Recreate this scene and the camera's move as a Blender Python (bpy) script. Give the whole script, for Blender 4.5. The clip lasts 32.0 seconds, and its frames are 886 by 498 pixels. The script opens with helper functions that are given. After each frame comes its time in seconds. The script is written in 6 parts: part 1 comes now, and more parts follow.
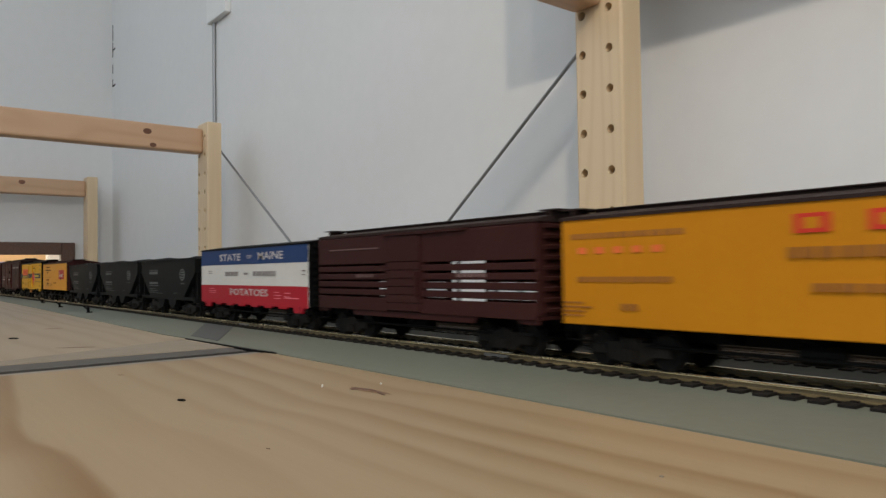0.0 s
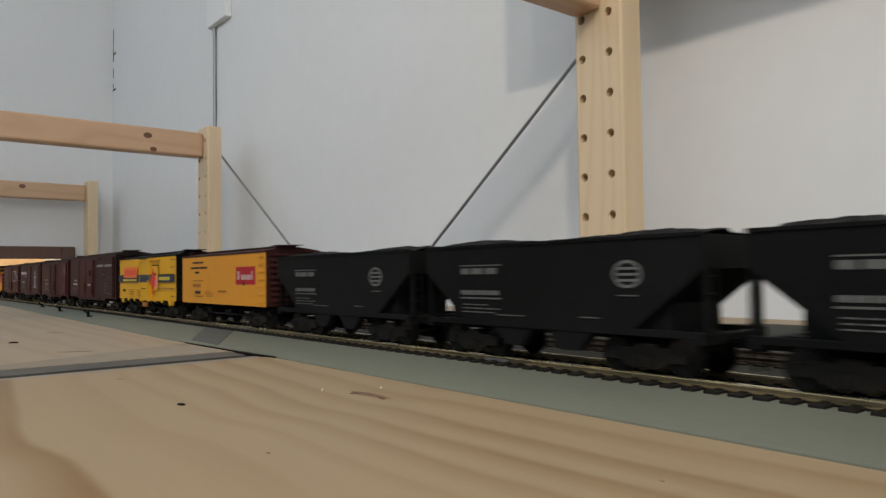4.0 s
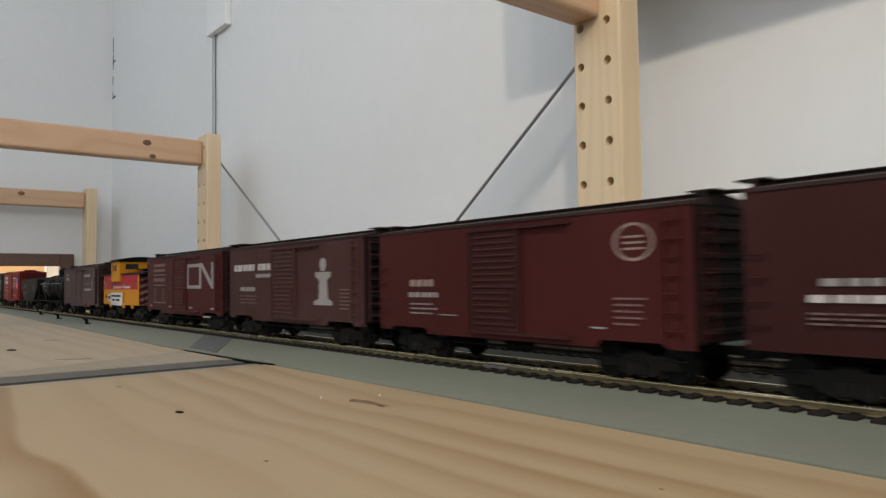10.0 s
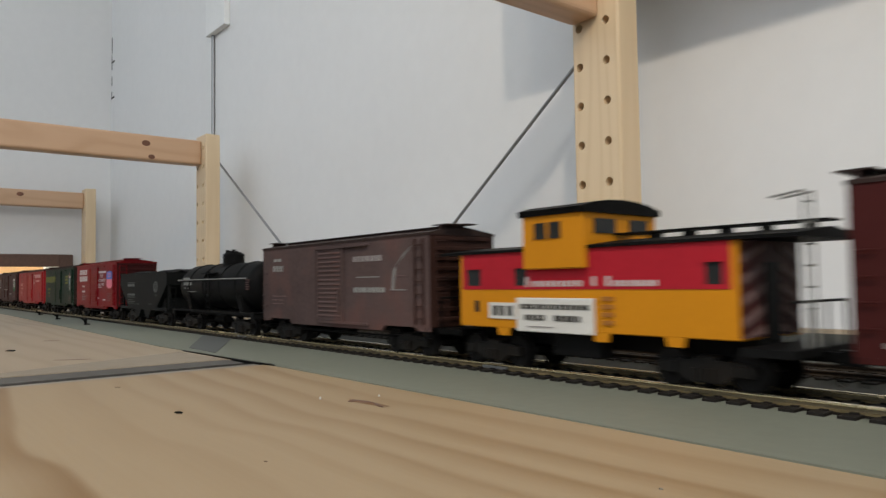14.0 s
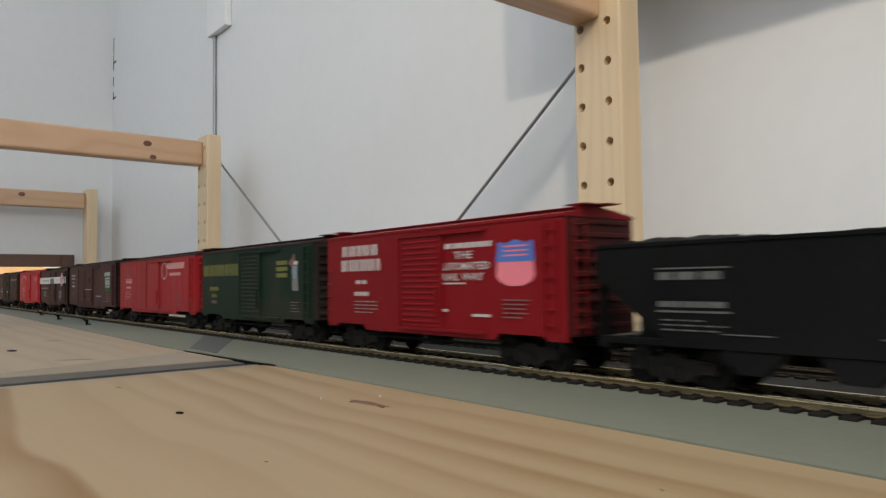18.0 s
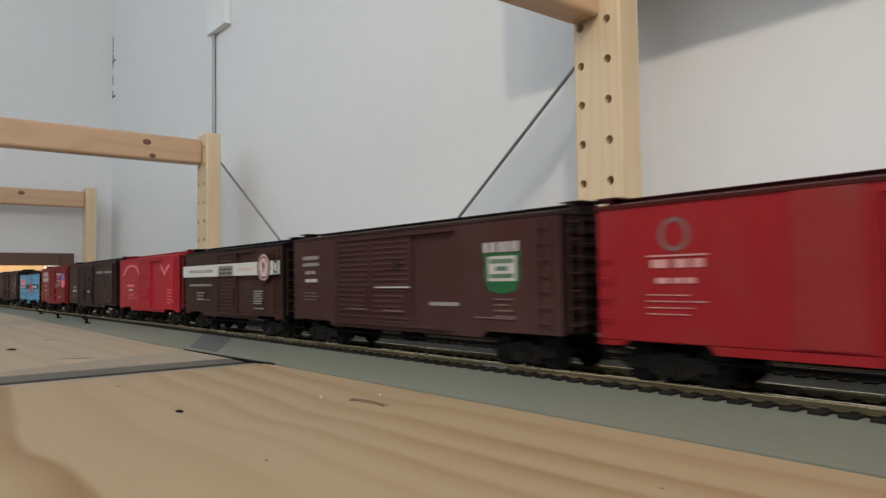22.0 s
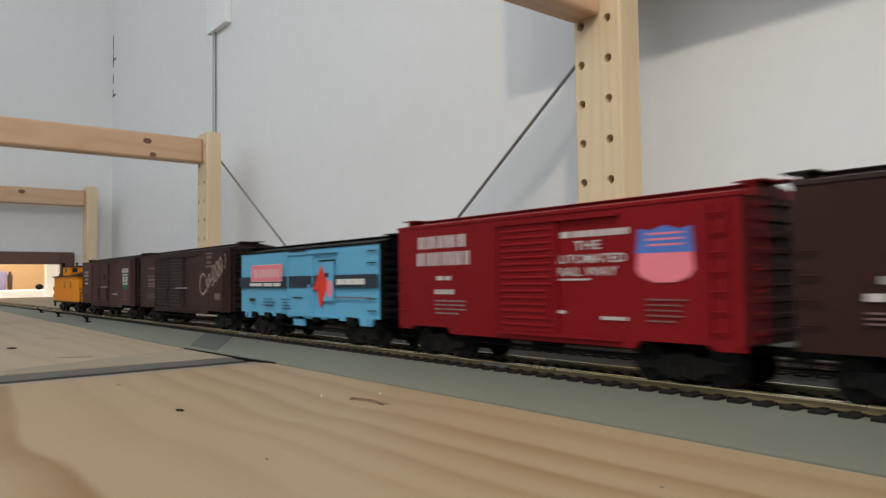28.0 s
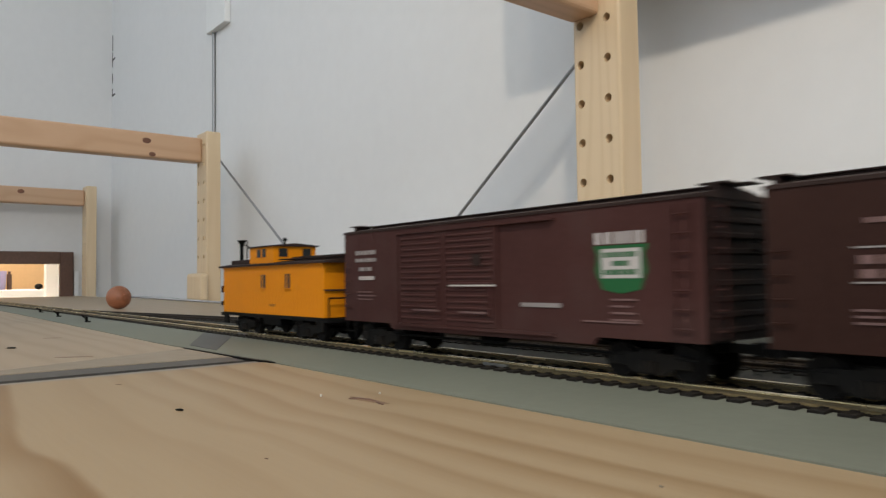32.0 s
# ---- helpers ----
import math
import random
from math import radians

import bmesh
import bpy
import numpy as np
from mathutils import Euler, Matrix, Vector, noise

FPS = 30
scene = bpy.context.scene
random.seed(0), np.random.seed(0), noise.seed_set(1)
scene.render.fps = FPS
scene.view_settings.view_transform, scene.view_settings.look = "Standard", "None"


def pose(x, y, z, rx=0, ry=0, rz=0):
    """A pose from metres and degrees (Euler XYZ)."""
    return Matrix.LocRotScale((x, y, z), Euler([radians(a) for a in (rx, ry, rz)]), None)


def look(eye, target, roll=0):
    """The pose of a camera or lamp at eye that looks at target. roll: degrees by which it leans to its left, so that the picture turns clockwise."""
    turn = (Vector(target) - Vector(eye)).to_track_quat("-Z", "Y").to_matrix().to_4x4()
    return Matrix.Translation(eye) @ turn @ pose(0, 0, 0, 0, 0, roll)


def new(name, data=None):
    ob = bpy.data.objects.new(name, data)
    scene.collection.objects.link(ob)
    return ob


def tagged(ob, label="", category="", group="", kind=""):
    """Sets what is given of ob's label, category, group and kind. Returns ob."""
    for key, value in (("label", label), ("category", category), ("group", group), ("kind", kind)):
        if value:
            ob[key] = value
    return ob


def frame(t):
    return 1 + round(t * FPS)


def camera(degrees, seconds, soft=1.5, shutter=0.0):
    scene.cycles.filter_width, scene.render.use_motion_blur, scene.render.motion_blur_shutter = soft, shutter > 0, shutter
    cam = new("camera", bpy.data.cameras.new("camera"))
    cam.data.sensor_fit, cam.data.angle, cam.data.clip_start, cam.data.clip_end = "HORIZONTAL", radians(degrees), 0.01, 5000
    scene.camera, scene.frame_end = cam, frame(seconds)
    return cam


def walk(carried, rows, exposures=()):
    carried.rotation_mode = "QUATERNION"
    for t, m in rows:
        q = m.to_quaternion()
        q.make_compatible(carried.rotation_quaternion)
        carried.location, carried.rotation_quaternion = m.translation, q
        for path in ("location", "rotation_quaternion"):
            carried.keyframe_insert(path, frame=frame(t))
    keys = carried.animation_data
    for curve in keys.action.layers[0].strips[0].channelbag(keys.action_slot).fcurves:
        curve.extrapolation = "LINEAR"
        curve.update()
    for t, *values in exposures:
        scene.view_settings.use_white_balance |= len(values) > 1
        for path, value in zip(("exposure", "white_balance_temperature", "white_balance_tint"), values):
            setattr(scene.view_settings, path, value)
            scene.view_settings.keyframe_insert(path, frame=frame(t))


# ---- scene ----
cam = camera(63.65, 32.0, soft=1.4, shutter=0.7)


def aim(yaw, pitch, roll):
    """Camera pose: yaw from the way along the track towards the wall, pitch up, roll, in degrees."""
    a, b = radians(yaw), radians(pitch)
    eye = Vector((0.0, 0.0, 0.0292))
    way = Vector((-math.cos(a) * math.cos(b), math.sin(a) * math.cos(b), math.sin(b)))
    return look(eye, eye + way, roll)


PATH = [
    (0, 38.876, 1.707, -0.781),
    (0.5, 38.876, 1.718, -0.779),
    (1, 38.876, 1.742, -0.799),
    (1.5, 38.882, 1.757, -0.783),
    (2, 38.894, 1.787, -0.788),
    (2.5, 38.881, 1.702, -0.800),
    (3, 38.877, 1.839, -0.788),
    (3.5, 38.886, 2.028, -0.783),
    (5.5, 38.828, 2.024, -0.769),
    (6, 38.824, 2.090, -0.795),
    (6.5, 38.829, 2.026, -0.756),
    (7, 38.933, 2.532, -0.753),
    (7.5, 38.933, 2.461, -0.775),
    (8, 38.923, 2.654, -0.764),
    (8.5, 39.030, 2.605, -0.764),
    (9, 39.031, 2.702, -0.752),
    (9.5, 38.989, 2.580, -0.792),
    (10, 38.956, 2.623, -0.776),
    (10.5, 38.939, 2.696, -0.727),
    (11, 38.941, 2.762, -0.731),
    (11.5, 38.946, 2.815, -0.765),
    (12, 38.949, 2.703, -0.796),
    (12.5, 38.954, 2.710, -0.796),
    (13, 39.035, 2.730, -0.788),
    (13.5, 39.047, 2.676, -0.767),
    (14, 39.025, 2.635, -0.828),
    (14.5, 39.034, 2.586, -0.800),
    (16.5, 39.040, 2.571, -0.792),
    (17, 39.057, 2.610, -0.795),
    (17.5, 38.957, 2.648, -0.794),
    (18, 38.933, 2.683, -0.766),
    (18.5, 38.955, 2.603, -0.766),
    (19, 38.972, 2.533, -0.801),
    (19.5, 38.979, 2.583, -0.775),
    (20, 38.984, 2.632, -0.779),
    (20.5, 38.980, 2.618, -0.763),
    (21, 38.977, 2.502, -0.791),
    (21.5, 38.972, 2.496, -0.795),
    (22, 38.961, 2.563, -0.787),
    (22.5, 38.960, 2.621, -0.729),
    (23, 38.953, 2.546, -0.769),
    (23.5, 38.950, 2.501, -0.800),
    (24, 38.960, 2.572, -0.803),
    (24.5, 38.952, 2.629, -0.774),
    (25, 38.954, 2.623, -0.746),
    (25.5, 38.947, 2.560, -0.755),
    (27.5, 38.921, 2.435, -0.763),
    (28, 38.932, 2.480, -0.764),
    (28.5, 38.919, 2.453, -0.817),
    (29, 38.939, 2.614, -0.761),
    (29.5, 38.928, 2.495, -0.741),
    (30, 38.927, 2.475, -0.760),
    (30.5, 38.954, 2.478, -0.796),
    (31, 38.983, 2.442, -0.791),
    (31.5, 38.979, 2.511, -0.786),
    (32, 38.973, 2.443, -0.792),
]
walk(cam, [(t, aim(a, b, c)) for t, a, b, c in PATH], exposures=[(0, -0.20, 6500, 10), (1.0, -0.15, 6500, 10), (3.0, -0.14, 6500, 10), (5.0, -0.20, 6500, 10), (6.2, -0.20, 6500, 10), (7.0, -0.10, 6500, 10), (8.0, -0.20, 6500, 10), (9.0, 0.0, 6500, 10), (29.2, 0.0, 6500, 10), (30.0, 0.0, 7100, 17), (31.0, 0.0, 7000, 17), (31.9, 0.0, 6500, 10), (32, 0.0, 6500, 10)])

# ---- light ----
world = bpy.data.worlds.new("world")
scene.world = world
world.use_nodes = True
world.node_tree.nodes["Background"].inputs[0].default_value = (0.55, 0.7, 1.0, 1)
world.node_tree.nodes["Background"].inputs[1].default_value = 0.05


def area(name, eye, target, sx, sy, watts, colour, shape="RECTANGLE"):
    data = bpy.data.lights.new(name, "AREA")
    data.shape, data.size, data.size_y, data.energy, data.color = shape, sx, sy, watts, colour
    ob = new(name, data)
    ob.matrix_world = look(eye, target)
    return ob


# two warm lamps above and behind the camera; three unseen cool fills added under the ceiling, across the room and at
# the near end
area("lamp_light", (0.374, -0.286, 0.818), (-0.4, 0.4, 0.1), 0.05, 0.05, 4.9, (1.0, 0.88, 0.72), "DISK")
area("lamp_light", (0.14, -0.385, 0.91), (-0.4, 0.4, 0.1), 0.05, 0.05, 1.4, (1.0, 0.88, 0.72), "DISK")
area("ceiling_fill", (-0.9, -1.1, 1.55), (-0.9, -1.0, 0.0), 4.0, 2.2, 36.0, (0.77, 0.87, 0.99))
area("across_room_fill", (-1.3, -2.35, 0.85), (-1.5, 0.3, 0.40), 3.6, 1.1, 14.5, (0.77, 0.87, 0.99))
area("near_end_fill", (2.6, -0.9, 0.85), (-0.8, 0.3, 0.35), 1.2, 1.1, 22.0, (0.77, 0.87, 0.99))
area("far_room_light", (-2.9, 0.1, 1.2), (-3.0, 0.5, 0.0), 0.5, 0.5, 30.0, (1.0, 0.92, 0.80))

# ---- materials ----


def material(name, colour, rough=0.5, metal=0.0, vary=0.12, grain=220.0, bump=0.15, spots=None, spec=0.5):
    """Paint or plastic: a large drift and a fine grain of tone, uneven gloss and fine relief."""
    m = bpy.data.materials.new(name)
    m.use_nodes = True
    nt = m.node_tree
    b = nt.nodes["Principled BSDF"]
    tc = nt.nodes.new("ShaderNodeTexCoord")
    big = nt.nodes.new("ShaderNodeTexNoise")
    big.inputs["Scale"].default_value, big.inputs["Detail"].default_value = grain * 0.12, 4
    fine = nt.nodes.new("ShaderNodeTexNoise")
    fine.inputs["Scale"].default_value, fine.inputs["Detail"].default_value = grain * 4, 3
    for n in (big, fine):
        nt.links.new(tc.outputs["Object"], n.inputs["Vector"])
    mix = nt.nodes.new("ShaderNodeMix")
    mix.data_type = "RGBA"
    dark = [c * (1 - vary * 1.6) for c in colour]
    light = [min(1, c * (1 + vary) + 0.012 * vary) for c in colour]
    mix.inputs["A"].default_value, mix.inputs["B"].default_value = (*dark, 1), (*light, 1)
    add = nt.nodes.new("ShaderNodeMath")
    add.operation = "MULTIPLY_ADD"
    add.inputs[1].default_value = 0.35
    nt.links.new(fine.outputs["Fac"], add.inputs[0])
    nt.links.new(big.outputs["Fac"], add.inputs[2])
    ramp = nt.nodes.new("ShaderNodeMapRange")
    ramp.inputs["From Min"].default_value, ramp.inputs["From Max"].default_value = 0.45, 0.95
    nt.links.new(add.outputs[0], ramp.inputs["Value"])
    nt.links.new(ramp.outputs[0], mix.inputs["Factor"])
    out = mix.outputs["Result"]
    if spots:
        dirt = nt.nodes.new("ShaderNodeTexNoise")
        dirt.inputs["Scale"].default_value, dirt.inputs["Detail"].default_value = grain * 0.25, 6
        nt.links.new(tc.outputs["Object"], dirt.inputs["Vector"])
        lim = nt.nodes.new("ShaderNodeMapRange")
        lim.inputs["From Min"].default_value, lim.inputs["From Max"].default_value = 0.5, 0.72
        lim.inputs["To Max"].default_value = 0.75
        nt.links.new(dirt.outputs["Fac"], lim.inputs["Value"])
        mix2 = nt.nodes.new("ShaderNodeMix")
        mix2.data_type = "RGBA"
        mix2.inputs["B"].default_value = (*spots, 1)
        nt.links.new(lim.outputs[0], mix2.inputs["Factor"])
        nt.links.new(out, mix2.inputs["A"])
        out = mix2.outputs["Result"]
    nt.links.new(out, b.inputs["Base Color"])
    rr = nt.nodes.new("ShaderNodeMapRange")
    rr.inputs["To Min"].default_value, rr.inputs["To Max"].default_value = max(0.05, rough - 0.1), min(1, rough + 0.12)
    nt.links.new(big.outputs["Fac"], rr.inputs["Value"])
    nt.links.new(rr.outputs[0], b.inputs["Roughness"])
    b.inputs["Metallic"].default_value = metal
    b.inputs["Specular IOR Level"].default_value = spec
    if bump:
        bp = nt.nodes.new("ShaderNodeBump")
        bp.inputs["Strength"].default_value, bp.inputs["Distance"].default_value = bump, 0.0004
        nt.links.new(fine.outputs["Fac"], bp.inputs["Height"])
        nt.links.new(bp.outputs[0], b.inputs["Normal"])
    return m


def pine(name, pale, deep, ring, along="X", swirl=0.35, strength=1.0, knots=0.0):
    """Sawn pine: drawn-out growth rings, fine pores along the grain, broad drift of tone."""
    m = bpy.data.materials.new(name)
    m.use_nodes = True
    nt = m.node_tree
    b = nt.nodes["Principled BSDF"]
    tc = nt.nodes.new("ShaderNodeTexCoord")
    mp = nt.nodes.new("ShaderNodeMapping")
    s = {"X": (0.20, 1, 0.6), "Y": (1, 0.14, 0.6), "Z": (1, 0.8, 0.08)}[along]
    mp.inputs["Scale"].default_value = s
    nt.links.new(tc.outputs["Object"], mp.inputs["Vector"])
    warp = nt.nodes.new("ShaderNodeTexNoise")
    warp.inputs["Scale"].default_value, warp.inputs["Detail"].default_value = 16.0, 2
    nt.links.new(mp.outputs[0], warp.inputs["Vector"])
    va = nt.nodes.new("ShaderNodeVectorMath")
    va.operation = "MULTIPLY_ADD"
    va.inputs[1].default_value = (swirl * 0.3, swirl * 0.3, swirl * 0.3)
    nt.links.new(warp.outputs["Color"], va.inputs[0])
    nt.links.new(mp.outputs[0], va.inputs[2])
    wave = nt.nodes.new("ShaderNodeTexWave")
    wave.wave_type, wave.bands_direction, wave.wave_profile = "BANDS", {"X": "Y", "Y": "X", "Z": "X"}[along], "SIN"
    wave.inputs["Scale"].default_value = 0.314 / ring
    wave.inputs["Distortion"].default_value = 1.6
    wave.inputs["Detail"].default_value = 2.0
    wave.inputs["Detail Scale"].default_value = 1.0
    nt.links.new(va.outputs[0], wave.inputs["Vector"])
    pore = nt.nodes.new("ShaderNodeTexNoise")
    pore.inputs["Scale"].default_value, pore.inputs["Detail"].default_value = 900.0, 3
    mp2 = nt.nodes.new("ShaderNodeMapping")
    mp2.inputs["Scale"].default_value = {"X": (0.03, 1, 1), "Y": (1, 0.03, 1), "Z": (1, 1, 0.03)}[along]
    nt.links.new(tc.outputs["Object"], mp2.inputs["Vector"])
    nt.links.new(mp2.outputs[0], pore.inputs["Vector"])
    drift = nt.nodes.new("ShaderNodeTexNoise")
    drift.inputs["Scale"].default_value, drift.inputs["Detail"].default_value = 6.0, 3
    nt.links.new(mp.outputs[0], drift.inputs["Vector"])
    pw = nt.nodes.new("ShaderNodeMath")
    pw.operation = "POWER"
    pw.inputs[1].default_value = 2.2
    nt.links.new(wave.outputs["Fac"], pw.inputs[0])
    mu = nt.nodes.new("ShaderNodeMath")
    mu.operation = "MULTIPLY"
    nt.links.new(pw.outputs[0], mu.inputs[0])
    nt.links.new(drift.outputs["Fac"], mu.inputs[1])
    ad = nt.nodes.new("ShaderNodeMath")
    ad.operation = "MULTIPLY_ADD"
    ad.inputs[1].default_value = 0.22
    nt.links.new(pore.outputs["Fac"], ad.inputs[0])
    sc = nt.nodes.new("ShaderNodeMath")
    sc.operation = "MULTIPLY"
    sc.inputs[1].default_value = 1.3 * strength
    nt.links.new(mu.outputs[0], sc.inputs[0])
    nt.links.new(sc.outputs[0], ad.inputs[2])
    mix = nt.nodes.new("ShaderNodeMix")
    mix.data_type = "RGBA"
    mix.clamp_factor = True
    mix.inputs["A"].default_value, mix.inputs["B"].default_value = (*pale, 1), (*deep, 1)
    nt.links.new(ad.outputs[0], mix.inputs["Factor"])
    out = mix.outputs["Result"]
    if knots:
        v = nt.nodes.new("ShaderNodeTexVoronoi")
        v.inputs["Scale"].default_value = knots
        mk = nt.nodes.new("ShaderNodeMapping")
        mk.inputs["Scale"].default_value = {"X": (0.6, 1, 1), "Y": (1, 0.6, 1), "Z": (1, 1, 0.6)}[along]
        nt.links.new(tc.outputs["Object"], mk.inputs["Vector"])
        nt.links.new(mk.outputs[0], v.inputs["Vector"])
        lim = nt.nodes.new("ShaderNodeMapRange")
        lim.inputs["From Min"].default_value, lim.inputs["From Max"].default_value = 0.10, 0.05
        nt.links.new(v.outputs["Distance"], lim.inputs["Value"])
        mix2 = nt.nodes.new("ShaderNodeMix")
        mix2.data_type = "RGBA"
        mix2.inputs["B"].default_value = (deep[0] * 0.35, deep[1] * 0.28, deep[2] * 0.22, 1)
        nt.links.new(lim.outputs[0], mix2.inputs["Factor"])
        nt.links.new(out, mix2.inputs["A"])
        out = mix2.outputs["Result"]
    nt.links.new(out, b.inputs["Base Color"])
    b.inputs["Roughness"].default_value = 0.45
    bp = nt.nodes.new("ShaderNodeBump")
    bp.inputs["Strength"].default_value, bp.inputs["Distance"].default_value = 0.25, 0.0006
    nt.links.new(ad.outputs[0], bp.inputs["Height"])
    nt.links.new(bp.outputs[0], b.inputs["Normal"])
    return m


def flat_sawn(name, pale, deep):
    """A flat-sawn pine board: a few wavy dark latewood lines far apart, plain pale wood between them, fine pores."""
    m = bpy.data.materials.new(name)
    m.use_nodes = True
    nt = m.node_tree
    b = nt.nodes["Principled BSDF"]
    tc = nt.nodes.new("ShaderNodeTexCoord")
    sep = nt.nodes.new("ShaderNodeSeparateXYZ")
    nt.links.new(tc.outputs["Object"], sep.inputs[0])

    def noise(scale, detail, stretch):
        mp = nt.nodes.new("ShaderNodeMapping")
        mp.inputs["Scale"].default_value = stretch
        nt.links.new(tc.outputs["Object"], mp.inputs["Vector"])
        n = nt.nodes.new("ShaderNodeTexNoise")
        n.inputs["Scale"].default_value, n.inputs["Detail"].default_value = scale, detail
        nt.links.new(mp.outputs[0], n.inputs["Vector"])
        return n.outputs["Fac"]

    def math_node(op, a, c=None, d=None):
        n = nt.nodes.new("ShaderNodeMath")
        n.operation = op
        for i, v in enumerate((a, c, d)):
            if v is None:
                continue
            if isinstance(v, float):
                n.inputs[i].default_value = v
            else:
                nt.links.new(v, n.inputs[i])
        return n.outputs[0]

    def ramp(fac, stops, smooth="EASE"):
        n = nt.nodes.new("ShaderNodeValToRGB")
        n.color_ramp.interpolation = smooth
        e = n.color_ramp.elements
        while len(e) < len(stops):
            e.new(0.5)
        for k, (p, v) in enumerate(stops):
            e[k].position, e[k].color = p, (v, v, v, 1)
        nt.links.new(fac, n.inputs[0])
        return n.outputs[0]

    # how the lines swing along the board
    u = math_node("MULTIPLY_ADD", sep.outputs["X"], 2.0, 0.70)
    swing = ramp(u, [(0.0, 0.9), (0.14, 0.75), (0.30, 0.40), (0.385, 0.22), (0.43, 0.40), (0.52, 0.36), (0.75, 0.6), (1.0, 0.4)])
    g = math_node("MULTIPLY_ADD", swing, -0.017, sep.outputs["Y"])
    g = math_node("MULTIPLY_ADD", noise(26.0, 2, (0.35, 1, 1)), 0.012, g)
    g = math_node("MULTIPLY_ADD", g, 5.0, 0.0)
    # each latewood line rises softly and ends sharply
    stops = [(0.0, 0.25)]
    for p, w, v in ((0.135, 0.055, 0.85), (0.24, 0.05, 0.22), (0.315, 0.022, 0.30), (0.372, 0.030, 0.55), (0.428, 0.036, 0.70), (0.490, 0.038, 0.78), (0.560, 0.036, 0.62), (0.640, 0.045, 0.5), (0.73, 0.05, 0.6), (0.86, 0.06, 0.45)):
        stops += [(p - w, 0.03), (p, v), (p + 0.010, 0.05)]
    line = ramp(math_node("ADD", g, 0.0), stops[:31], "LINEAR")
    line = math_node("MULTIPLY", line, math_node("MULTIPLY_ADD", noise(14.0, 2, (0.5, 1, 1)), 1.5, 0.0))
    pore = noise(900.0, 3, (0.03, 1, 1))
    fac = math_node("MULTIPLY_ADD", pore, 0.16, line)
    fac = math_node("MULTIPLY_ADD", noise(9.0, 3, (0.5, 1, 1)), 0.16, fac)
    mix = nt.nodes.new("ShaderNodeMix")
    mix.data_type = "RGBA"
    mix.clamp_factor = True
    mix.inputs["A"].default_value, mix.inputs["B"].default_value = (*pale, 1), (*deep, 1)
    nt.links.new(fac, mix.inputs["Factor"])
    nt.links.new(mix.outputs["Result"], b.inputs["Base Color"])
    b.inputs["Roughness"].default_value = 0.5
    bp = nt.nodes.new("ShaderNodeBump")
    bp.inputs["Strength"].default_value, bp.inputs["Distance"].default_value = 0.2, 0.0005
    nt.links.new(fac, bp.inputs["Height"])
    nt.links.new(bp.outputs[0], b.inputs["Normal"])
    return m


